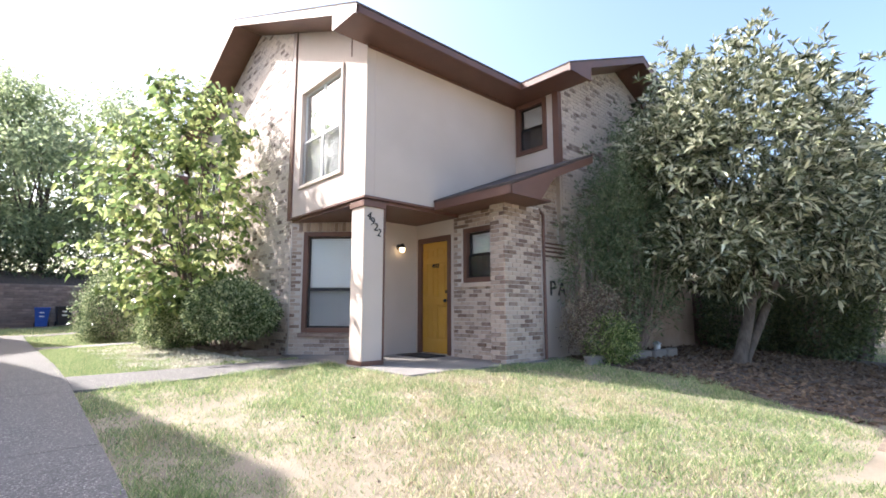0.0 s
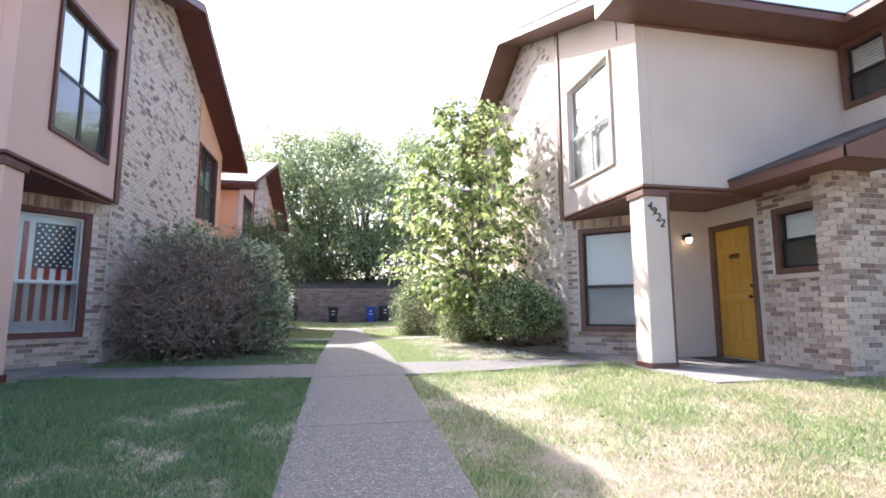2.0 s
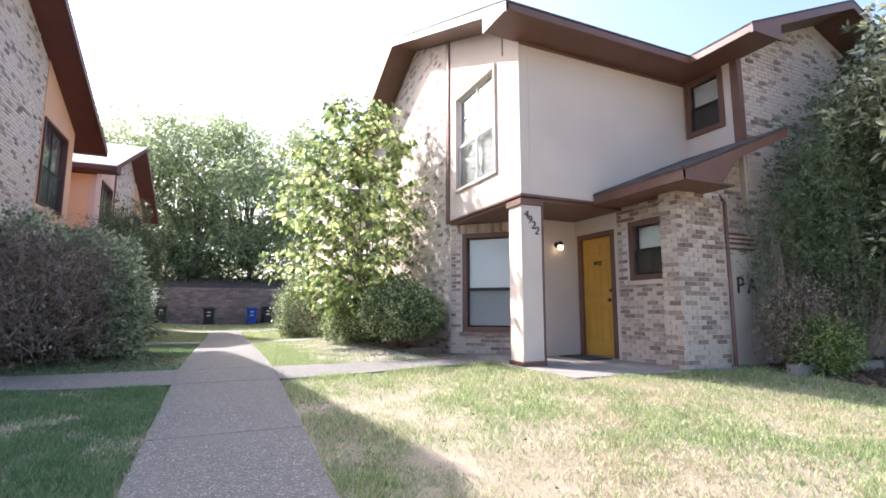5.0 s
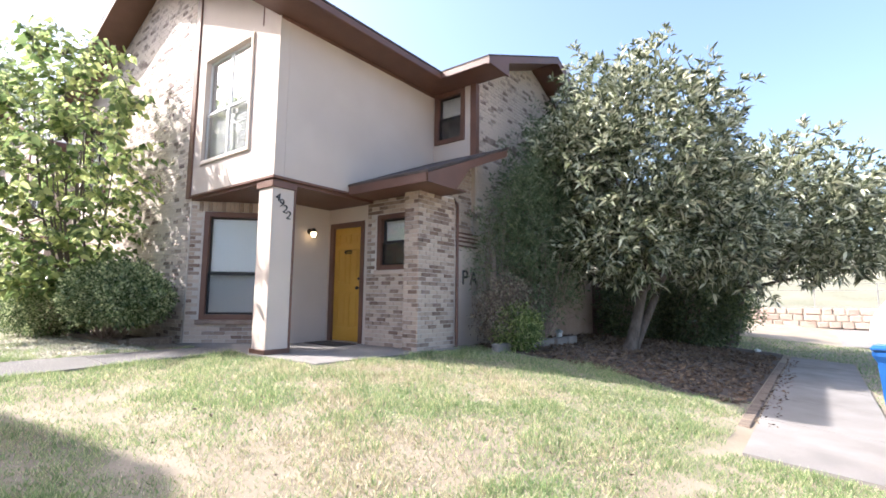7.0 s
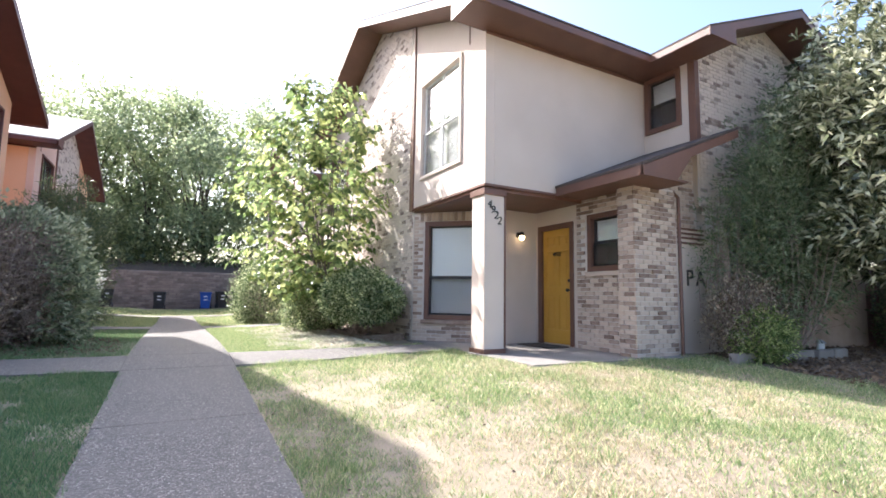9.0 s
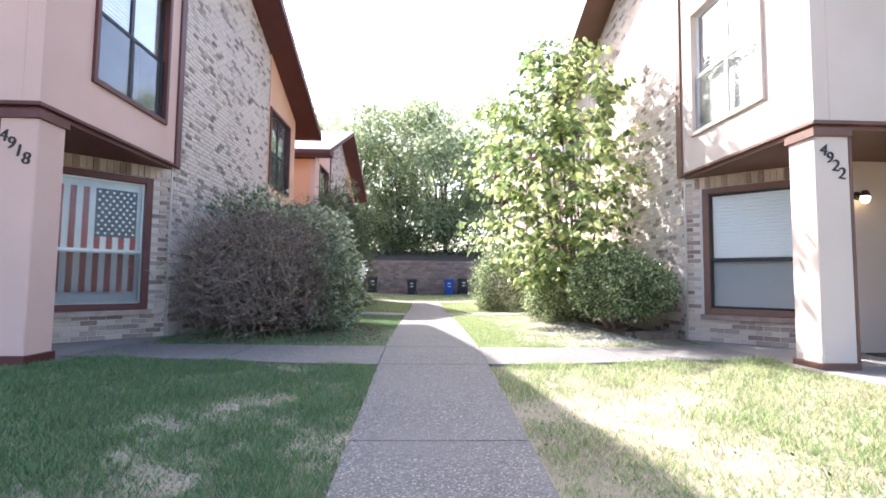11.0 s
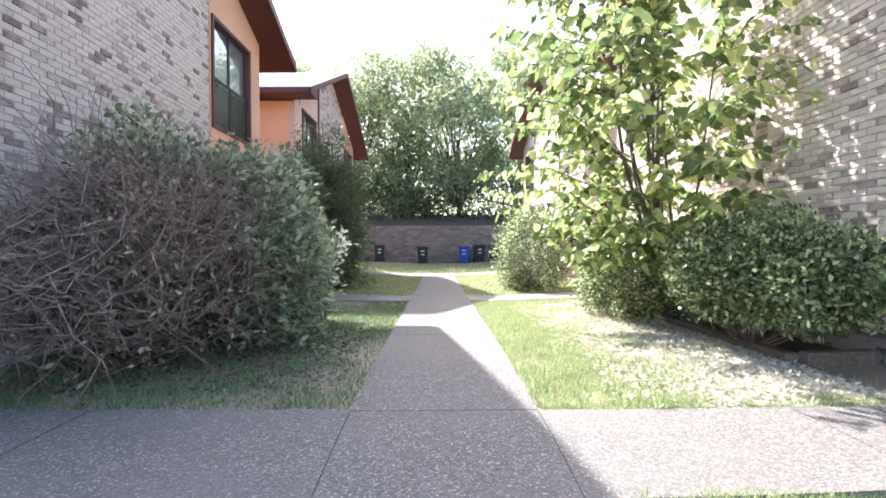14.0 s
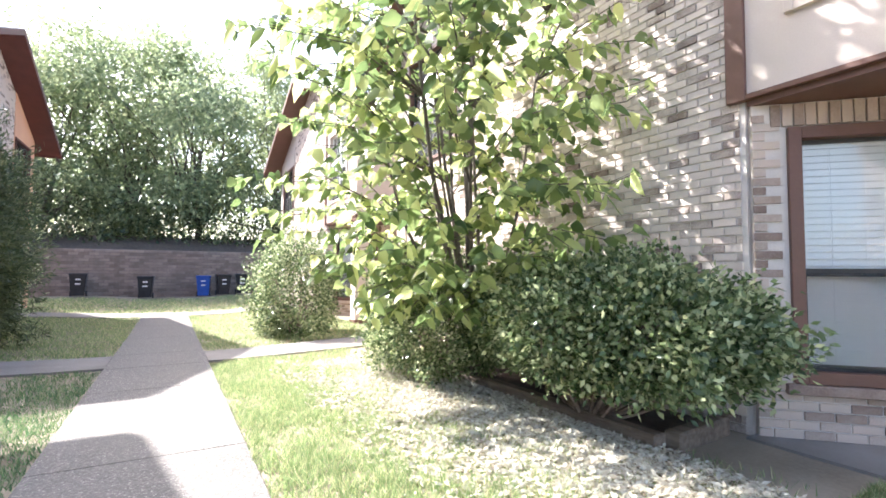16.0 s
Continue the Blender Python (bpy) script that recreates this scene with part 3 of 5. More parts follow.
    B("porch_soffit", (0.02, 2.6, 5.93, 8.34, 2.94, 3.01), trim, bevel=0)
    # porch: column, diagonal window wall, lamp wall, door wall
    col = B("porch_column", (0.0, 0.35, 5.9, 6.25, 0.52, 2.90), stucco, bevel=0.012)
    B("column_cap", (-0.025, 0.375, 5.875, 6.275, 2.86, 2.95), trim)
    B("column_base", (-0.02, 0.37, 5.88, 6.27, 0.5, 0.66 if s == -1 else 0.63), trim)
    B("column_trim", (0.35, 0.385, 5.9, 6.25, 0.63, 2.88), trim)
    ang = -45 * s
    DM = facing(X(0.63), Y(7.72), ang)          # middle of the diagonal wall
    DL = 1.70
    hw = 0.63
    dz0, dz1 = 0.95, 2.76
    dw = own(holed("brick_wall", -DL / 2, DL / 2, 0.4, 2.94, 0.2, [(-hw, hw, dz0, dz1)], MORTAR, DM, base))
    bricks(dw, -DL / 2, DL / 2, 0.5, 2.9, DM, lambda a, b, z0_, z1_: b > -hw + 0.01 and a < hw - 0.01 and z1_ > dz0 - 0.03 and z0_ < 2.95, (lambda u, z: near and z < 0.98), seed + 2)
    window(base, DM @ pose(0, 0, dz0), 2 * hw, dz1 - dz0, trim, cols=1, blind=0.98 if stucco is STUCCO else 0.0, frame_w=0.085, sash=BLACKM if stucco is STUCCO else METALW, split=0.42)
    nb = int(2 * (hw + 0.1) / 0.073)
    for i in range(nb):
        ua = -hw - 0.1 + i * 0.073
        own(box("soldier_brick", (ua, ua + 0.062, -0.016 - 0.003 * (i % 3), 0.02, dz1 + 0.012, 2.93), BRICKO, base, "", 0.003, DM))
    own(box("window_sill", (-hw - 0.05, hw + 0.05, -0.06, 0.03, dz0 - 0.075, dz0 - 0.005), BRICKO, base, "", 0.006, DM))
    B("stucco_wall", (1.15, 2.08, 7.10, 7.26, 0.4, 2.95), stucco)
    DWM = facing(X(1.95), Y(0), west)
    dh = (6.14, 7.02, 0.575, 2.665)
    a, b = sorted((fu(6.05), fu(7.10)))
    own(holed("stucco_wall", a, b, 0.4, 2.95, 0.16, [hole(*dh)], stucco, DWM, base))
    bm = bmesh.new()
    for d in ((1.93, 2.0, 6.13, 6.22, 0.575, 2.67), (1.93, 2.0, 6.94, 7.03, 0.575, 2.67), (1.932, 2.0, 6.22, 6.94, 2.58, 2.67)):
        add_box(bm, X(d[0]), X(d[1]), Y(d[2]), Y(d[3]), d[4], d[5], bevel=0.004)
    own(part("door_frame", bm, trim, base))
    door(base, inv, facing(X(1.985), Y(6.58), west) @ pose(0, 0, 0.59), 0.72, 1.99, DOORM if stucco is STUCCO else WHITEM, number if stucco is STUCCO else "", dy == 0)
    w3 = (5.05, 5.80, 1.80, 2.72)
    a, b = sorted((fu(4.95), fu(6.05)))
    pw = own(holed("brick_wall", a, b, 0.3, 3.05, 0.16, [hole(*w3)], MORTAR, DWM, base))
    h3 = hole(*w3)
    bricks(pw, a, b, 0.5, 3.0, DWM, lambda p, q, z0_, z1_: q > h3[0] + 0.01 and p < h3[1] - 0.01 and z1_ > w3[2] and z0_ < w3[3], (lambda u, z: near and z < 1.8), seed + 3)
    window(base, facing(X(1.95), Y((w3[0] + w3[1]) / 2), west) @ pose(0, 0, w3[2]), w3[1] - w3[0], w3[3] - w3[2], trim, cols=1, blind=0.5, frame_w=0.08)
    own(box("window_sill", (-0.42, 0.42, -0.055, 0.03, -0.075, -0.004), BRICKO, base, "", 0.006, facing(X(1.95), Y(5.42), west) @ pose(0, 0, w3[2])))
    # brick pier
    pier = B("brick_wall", (1.76, 2.64, 4.745, 5.02, 0.2, 3.02), MORTAR)
    pm = facing(X(1.76), Y(0), west)
    a, b = sorted((fu(4.73), fu(5.03)))
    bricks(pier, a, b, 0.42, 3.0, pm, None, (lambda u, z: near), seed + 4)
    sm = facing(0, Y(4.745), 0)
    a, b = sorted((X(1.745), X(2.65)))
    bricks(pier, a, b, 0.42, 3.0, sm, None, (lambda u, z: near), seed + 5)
    # mass beyond the porch, with its own gable
    M0, M1, MS = 3.5, 8.0, 4.90
    gt = lambda u: 5.52 + SLOPE * (min(u, 5.75 * 2 - u) - 2.95) - 0.12
    mid = 5.75
    wu = (5.14, 5.86, 4.34, 5.36)
    a, b = sorted((fu(4.9), fu(5.9)))
    MM = facing(X(M0), Y(0), west)
    own(holed("stucco_wall", a, b, 2.9, 5.42, 0.16, [hole(*wu)], stucco, MM, base))
    window(base, facing(X(M0), Y((wu[0] + wu[1]) / 2), west) @ pose(0, 0, wu[2]), wu[1] - wu[0], wu[3] - wu[2], trim, cols=1, blind=0.5, frame_w=0.085)
    B("corner_trim", (M0 - 0.03, M0 + 0.09, 4.87, 5.0, 3.99, 5.374), trim)
    gp = [(X(M0 + 0.16), 0.2), (X(M1), 0.2), (X(M1), gt(M1)), (X(mid), gt(mid)), (X(M0 + 0.16), gt(M0 + 0.16))]
    gw = P("brick_wall", gp, "y", Y(MS), Y(MS + 0.2), MORTAR)
    gm = facing(0, Y(MS), 0)
    a, b = sorted((X(M0 + 0.06), X(M1)))
    bricks(gw, a, b, 2.75, 6.6, gm, lambda p, q, z0_, z1_: min(gt((p - x0) * s), gt((q - x0) * s)) < z1_, None, seed + 6, False)
    # gable roof over it
    for (ua, ub) in ((2.95, mid), (mid, 8.55)):
        za, zb = 5.52 + SLOPE * (min(ua, 2 * mid - ua) - 2.95), 5.52 + SLOPE * (min(ub, 2 * mid - ub) - 2.95)
        P("roof", [(X(ua), za - 0.03), (X(ub), zb - 0.03), (X(ub), zb), (X(ua), za)], "y", Y(4.25), Y(9.2), ROOFM)
        P("roof_soffit", [(X(ua) + s * 0.02, za - 0.13), (X(ub), zb - 0.13), (X(ub), zb - 0.034), (X(ua) + s * 0.02, za - 0.034)], "y", Y(4.29), Y(9.2), trim)
        P("fascia", [(X(ua), za - 0.16), (X(ub), zb - 0.16), (X(ub), zb - 0.032), (X(ua), za - 0.032)], "y", Y(4.255), Y(4.288), trim)
    B("fascia", (2.952, 2.99, 4.258, 5.34, 5.375, 5.487), trim)
    B("eave_soffit", (2.99, 3.55, 4.29, 5.34, 5.375, 5.40), trim, bevel=0)
    P("eave_return", [(X(2.955), 5.375), (X(3.62), 5.375), (X(3.62), 5.64), (X(3.55), 5.66), (X(2.955), 5.48)], "y", Y(4.248), Y(4.286), trim)
    # awning roof over the pier and porch
    P("awning_roof", [(X(1.32), 3.10), (X(M0), 3.10 + 0.40 * 2.18), (X(M0), 3.14 + 0.40 * 2.18), (X(1.32), 3.14)], "y", Y(4.22), Y(5.875), ROOFM)
    rise = 0.40 * 2.18
    P("awning_soffit", [(X(1.37), 3.00), (X(M0), 3.00 + rise), (X(M0), 3.095 + rise), (X(1.37), 3.11)], "y", Y(4.26), Y(5.87), trim)
    B("awning_ceiling", (1.37, 2.3, 4.26, 5.87, 2.985, 3.01), trim, bevel=0)
    B("fascia", (1.33, 1.37, 4.225, 5.872, 2.97, 3.11), trim)
    P("fascia", [(X(1.33), 2.97), (X(2.0), 2.97), (X(2.35), 3.37), (X(M0), 2.975 + rise), (X(M0), 3.095 + rise), (X(1.33), 3.095)], "y", Y(4.222), Y(4.258), trim)
    slant = lambda u: 2.98 + 0.40 * (u - 1.37)
    side = P("brick_wall", [(X(2.64), 0.2), (X(M0 + 0.06), 0.2), (X(M0 + 0.06), slant(M0 + 0.06)), (X(2.64), slant(2.64))], "y", Y(4.99), Y(5.14), MORTAR)
    a, b = sorted((X(2.64), X(M0)))
    bricks(side, a, b, 0.42, 3.85, facing(0, Y(4.99), 0), lambda p, q, z0_, z1_: min(slant((p - x0) * s), slant((q - x0) * s)) < z1_, None, seed + 7)
    # main roof
    UE = 7.0
    for ya, yb in ((EAVE_S, RIDGE_Y), (RIDGE_Y, EAVE_N)):
        za, zb = roof_z(ya), roof_z(yb)
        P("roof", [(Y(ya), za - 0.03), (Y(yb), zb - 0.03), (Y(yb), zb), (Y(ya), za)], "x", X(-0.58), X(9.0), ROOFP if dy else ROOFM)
        ia, ib = (ya + 0.037, yb) if ya == EAVE_S else (ya, yb - 0.045)
        P("roof_soffit", [(Y(ia), roof_z(ia) - 0.15), (Y(ib), roof_z(ib) - 0.15), (Y(ib), roof_z(ib) - 0.034), (Y(ia), roof_z(ia) - 0.034)], "x", X(-0.54), X(0.6), trim)
        P("roof_fascia", [(Y(ya), za - 0.17), (Y(yb), zb - 0.17), (Y(yb), zb - 0.032), (Y(ya), za - 0.032)], "x", X(-0.577), X(-0.543), trim)
    B("fascia", (-0.541, 3.0, 5.303, 5.334, 5.375, 5.489), trim)
    B("eave_soffit", (-0.54, 3.5, 5.335, 5.93, 5.375, 5.40), trim, bevel=0)
    B("frieze_trim", (0.0, 3.5, 5.872, 5.902, 5.33, 5.374), trim)
    P("eave_return", [(Y(5.30), 5.375), (Y(5.95), 5.375), (Y(5.95), 5.70), (Y(5.90), 5.72), (Y(5.30), 5.48)], "x", X(-0.582), X(-0.54), trim)
    B("fascia", (-0.58, 3.0, EAVE_N - 0.04, EAVE_N, roof_z(EAVE_N) - 0.19, roof_z(EAVE_N) - 0.034), trim)
    # plain rear walls close the house
    B("rear_wall", (0.2, 9.0, 14.4, 14.6, 0.2, 5.7), ORANGE if stucco is PEACH else stucco)
    B("rear_wall", (8.6, 8.8, 5.12, 14.4, 0.2, 5.5), stucco)
    B("upper_floor", (0.3, 8.6, 8.7, 14.4, 2.7, 2.9), DARK)
    return base


def text_mesh(name, word, size, m, material, parent=None, label="", depth=0.012):
    cu = bpy.data.curves.new(name, "FONT")
    cu.body, cu.size, cu.extrude, cu.align_x, cu.align_y = word, size, depth / 2, "CENTER", "CENTER"
    o = bpy.data.objects.new("t", cu)
    scene.collection.objects.link(o)
    me = bpy.data.meshes.new_from_object(o.evaluated_get(bpy.context.evaluated_depsgraph_get()))
    bpy.data.objects.remove(o)
    me.transform(m @ pose(0, 0, 0, 90, 0, 0))
    me.materials.clear()
    me.materials.append(material)
    ob = new(name, me)
    if parent:
        ob.parent = parent
    if label:
        ob["label"] = label
    return ob


def door(parent, inv, m, w, h, material, number, detail):
    """A six-panel door leaf whose foot's middle is at m's origin."""
    st, rails = 0.11, ((0, 0.24), (0.84, 0.98), (1.60, 1.70), (h - 0.12, h))
    bm = bmesh.new()
    add_box(bm, -w / 2, w / 2, 0.018, 0.04, 0, h)
    bmesh.ops.transform(bm, matrix=m, verts=bm.verts)
    leaf = part("door", bm, material, parent)
    leaf.matrix_parent_inverse = inv

    def piece(name, d, bevel):
        box(name, d, material, leaf, "", bevel, m)
    for a, b in rails:
        piece("rail", (-w / 2, w / 2, 0, 0.019, a, b), 0.004)
    for a, b in ((-w / 2, -w / 2 + st), (-0.045, 0.045), (w / 2 - st, w / 2)):
        for (r0, r1) in zip(rails, rails[1:]):
            piece("stile", (a, b, 0.001, 0.019, r0[1] - 0.004, r1[0] + 0.004), 0.003)
    for a, b in ((-w / 2 + st + 0.03, -0.075), (0.075, w / 2 - st - 0.03)):
        for (r0, r1) in zip(rails, rails[1:]):
            piece("panel", (a, b, 0.006, 0.019, r0[1] + 0.03, r1[0] - 0.03), 0.008)
    bm = bmesh.new()
    bmesh.ops.create_uvsphere(bm, u_segments=12, v_segments=8, radius=0.03, matrix=m @ pose(w / 2 - 0.06, -0.05, 0.92))
    bmesh.ops.create_cone(bm, cap_ends=True, segments=12, radius1=0.012, radius2=0.012, depth=0.06, matrix=m @ pose(w / 2 - 0.06, -0.02, 0.92, 90))
    part("knob", bm, BLACKM, leaf, "dark bronze door knob")
    bm = bmesh.new()
    bmesh.ops.create_cone(bm, cap_ends=True, segments=12, radius1=0.026, radius2=0.026, depth=0.02, matrix=m @ pose(w / 2 - 0.06, -0.008, 1.08, 90))
    part("deadbolt", bm, BLACKM, leaf, "dark bronze deadbolt")
    if number:
        text_mesh("house_number", number, 0.1, m @ pose(0, -0.004, 1.55), BLACKM, leaf)


right_house = house(3.80, 1, 0, STUCCO, BROWN, "4922", True, 11)
left_house = house(-3.70, -1, 0, PEACH, REDBROWN, "4918", True, 31)
far_left = house(-3.70, -1, 11.2, PEACH, REDBROWN, "", False, 51)
far_right = house(3.80, 1, 11.0, STUCCO, BROWN, "", False, 71)


# ---- porch fittings ----
def numbers(word, x, y, z, size, dx, dz):
    """House digits stepping down across a column's south face."""
    n = thing("house_numbers", f"black metal house number digits {word} stepping down the column", "house number", m=pose(x, y, z))
    for i, c in enumerate(word):
        text_mesh("digit", c, size, pose(i * dx, 0, -i * dz, 0, 10, 0), BLACKM, n)


numbers("4922", 3.885, 5.894, 2.72, 0.165, 0.06, 0.078)
numbers("4918", -4.0, 5.894, 2.69, 0.165, 0.072, 0.072)


def porch_lamp(x, y, z, lit):
    """A small wall lamp: plate, arm, hood and glass jar."""
    l = thing("porch_lamp", "black wall lamp with a warm glowing bulb" if lit else "black wall lamp with an unlit clear glass jar", "wall lamp", m=pose(x, y, z))
    bm = bmesh.new()
    bmesh.ops.create_cone(bm, cap_ends=True, segments=16, radius1=0.055, radius2=0.045, depth=0.02, matrix=pose(0, -0.01, 0.03, 90))
    part("back_plate", bm, BLACKM, l)
    bm = bmesh.new()
    bmesh.ops.create_cone(bm, cap_ends=True, segments=10, radius1=0.012, radius2=0.012, depth=0.1, matrix=pose(0, -0.06, 0.05, 90))
    part("arm", bm, BLACKM, l)
    bm = bmesh.new()
    bmesh.ops.create_cone(bm, cap_ends=True, segments=16, radius1=0.06, radius2=0.03, depth=0.07, matrix=pose(0, -0.11, 0.045))
    part("hood", bm, BLACKM, l)
    bm = bmesh.new()
    bmesh.ops.create_uvsphere(bm, u_segments=14, v_segments=9, radius=0.05, matrix=pose(0, -0.11, -0.02) @ Matrix.Diagonal((1, 1, 1.25, 1)))
    if lit:
        gm = bpy.data.materials.new("lamp_glow")
        gm.use_nodes = True
        b = gm.node_tree.nodes["Principled BSDF"]
        b.inputs["Emission Color"].default_value, b.inputs["Emission Strength"].default_value = (1, 0.72, 0.38, 1), 2.2
        part("bulb", bm, gm, l, "glowing warm bulb", True)
    else:
        part("jar", bm, METALW, l, "clear glass jar", True)
    return l


porch_lamp(5.33, 7.098, 2.47, True)
porch_lamp(-5.18, 7.098, 2.47, False)


def mat_rug(x, y):
    bm = bmesh.new()
    add_box(bm, x - 0.24, x + 0.24, y - 0.38, y + 0.38, 0.566, 0.584, bevel=0.006)
    o = part("doormat", bm, mat("mat_fibre", (0.02, 0.018, 0.016), (0.06, 0.05, 0.045), 20, 0.95, 0.8, 90))
    tagged(o, "dark fibre doormat on the porch slab", "doormat")


mat_rug(5.42, 6.55)
mat_rug(-5.32, 6.55)


def pipe(name, label, pts, rad, material, category):
    v, f = [], []
    tube(v, f, pts, [rad] * len(pts), 8)
    return tagged(ob_from(name, v, f, material, smooth=True), label, category)


pipe("downspout", "dark brown painted metal downspout beside the brick pier", [(6.49, 4.70, 0.47), (6.49, 4.70, 2.9), (6.49, 4.78, 3.0)], 0.026, BROWN, "downspout")

# white patio wall with letters
pwall = thing("patio_wall", "pale stucco patio wall with black letters", "wall", m=pose(7.2, 4.86, 0.4))
box("panel", (-0.62, 0.45, 0, 0.06, 0.02, 2.1), STUCCO, pwall)
for i, c in enumerate("PA"):
    text_mesh("letter", c, 0.36, pose(-0.27 + 0.27 * i, -0.006, 1.30), BLACKM, pwall, "black letter")
box("louvre", (-0.55, 0.1, -0.03, 0.0, 1.84, 1.87), BROWN, pwall)
for i in range(3):
    box("louvre", (-0.55, 0.1, -0.03, 0.0, 1.92 + i * 0.07, 1.95 + i * 0.07), BROWN, pwall)

gate = thing("patio_fence", "tan stucco patio fence with a dark wooden gate", "fence", m=pose(12.0, 4.9, 0.3))
box("panel", (-3.2, 0.65, -0.14, -0.02, 0.0, 1.75), TANWALL, gate)
box("panel", (2.05, 5.0, -0.14, -0.02, 0.0, 1.75), TANWALL, gate)
for i in range(10):
    box("board", (0.67 + i * 0.136, 0.67 + i * 0.136 + 0.128, -0.12, -0.09, 0.05, 1.8), REDBROWN, gate)

# edging of the planting strip by the pier
for i in range(6):
    o = box("edging_stone", (-0.21, 0.21, -0.07, 0.07, -0.03, 0.13), CONC, None, "", 0.015, pose(6.85 + i * 0.45, 4.05 - 0.04 * i + 0.03 * (i % 2), gz(7, 4.0), 0, 0, -4 + 3 * (i % 3)))
    tagged(o, "grey concrete edging block along the planting strip", "edging block", "edging blocks by the pier")
pot = thing("garden_light", "small white garden light standing in the mulch", "garden light", m=pose(9.1, 4.1, gz(9.1, 4.1)))
bm = bmesh.new()
bmesh.ops.create_cone(bm, cap_ends=True, segments=12, radius1=0.05, radius2=0.06, depth=0.2, matrix=pose(0, 0, 0.1))
part("body", bm, WHITEM, pot)
bm = bmesh.new()
bmesh.ops.create_cone(bm, cap_ends=True, segments=12, radius1=0.085, radius2=0.03, depth=0.05, matrix=pose(0, 0, 0.22))
part("cap", bm, METALW, pot)

bm = bmesh.new()
bmesh.ops.create_icosphere(bm, subdivisions=2, radius=0.09, matrix=Matrix.Diagonal((1.3, 0.8, 0.45, 1)))
for v in bm.verts:
    v.co *= 1 + 0.35 * noise.noise(v.co * 22)
bmesh.ops.transform(bm, matrix=pose(14.2, 1.25, gz(14.2, 1.25) + 0.045), verts=bm.verts)
tagged(part("paper_scrap", bm, WHITEM), "crumpled white paper scrap lying on the mulch", "litter")

# roof vent
vent = thing("roof_vent", "white metal turbine vent on the shingle roof", "roof vent", m=pose(10.5, 4.62, 6.1))
bm = bmesh.new()
bmesh.ops.create_cone(bm, cap_ends=True, segments=14, radius1=0.13, radius2=0.13, depth=0.7, matrix=pose(0, 0, 0.2))
part("pipe", bm, METALW, vent)
bm = bmesh.new()
bmesh.ops.create_uvsphere(bm, u_segments=16, v_segments=8, radius=0.22, matrix=pose(0, 0, 0.68) @ Matrix.Diagonal((1, 1, 0.8, 1)))
part("turbine", bm, WHITEM, vent)

# ---- flag in the neighbour's window ----
FM2 = facing(-3.70 - 0.63, 7.72, 45) @ pose(0, 0.105, 0.98)
flag = thing("flag", "red, white and blue striped flag hung behind the window", "flag", m=FM2)
FLAGW = mat("flag_white", (0.68, 0.68, 0.70), (0.75, 0.75, 0.77), 5, 0.85, 0.2, 80)
RED = mat("flag_red", (0.22, 0.008, 0.018), (0.26, 0.012, 0.024), 5, 0.85, 0.2, 80)
NAVY = mat("flag_blue", (0.008, 0.013, 0.04), (0.012, 0.02, 0.055), 5, 0.85, 0.2, 80)
CURT = mat("curtain", (0.66, 0.72, 0.76), (0.72, 0.77, 0.80), 3, 0.9, 0.2, 30)
f0, f1, ftop, flow, fcan = -0.41, 0.48, 1.58, 0.21, 0.94
sw = (f1 - f0) / 13


def cloth(name, u0, u1, z0, z1, material, off=0.0):
    n, k = 3, 14
    verts = [(u0 + (u1 - u0) * i / n, off + 0.012 * math.sin(18 * (u0 + (u1 - u0) * i / n)) * (1.2 - j / k), z0 + (z1 - z0) * j / k) for j in range(k + 1) for i in range(n + 1)]
    faces = [(j * (n + 1) + i, j * (n + 1) + i + 1, (j + 1) * (n + 1) + i + 1, (j + 1) * (n + 1) + i) for j in range(k) for i in range(n)]
    return ob_from(name, verts, faces, material, flag, smooth=True)


for i in range(13):
    cloth("stripe", f0 + i * sw, f0 + (i + 1) * sw, flow, ftop if i < 6 else fcan, RED if i % 2 == 0 else FLAGW)
cloth("canton", f0 + 6 * sw, f1, fcan, ftop, NAVY)
for r in range(11):
    for c in range(6 if r % 2 == 0 else 5):
        bm = bmesh.new()
        uu = f0 + 6 * sw + (f1 - f0 - 6 * sw) * ((c + (0.5 if r % 2 == 0 else 1.0)) / 6)
        bmesh.ops.create_circle(bm, cap_ends=True, segments=5, radius=0.018, matrix=pose(uu, -0.014 + 0.012 * math.sin(18 * uu) * 0.4, fcan + 0.045 + r * 0.055, 90))
        part("star", bm, FLAGW, flag)
cur = box("curtain", (-0.56, 0.56, 0.03, 0.036, 0.06, 1.70), CURT, None, "", 0, FM2)
tagged(cur, "pale translucent curtain behind the flag", "curtain")
dec = box("storm_door_glass", (-0.3, 0.3, -0.03, -0.022, 0.25, 1.85), CURT, None, "", 0.003, facing(-5.685, 6.58, 90) @ pose(0, 0, 0.59))
tagged(dec, "pale storm door panel over the white front door", "storm door")


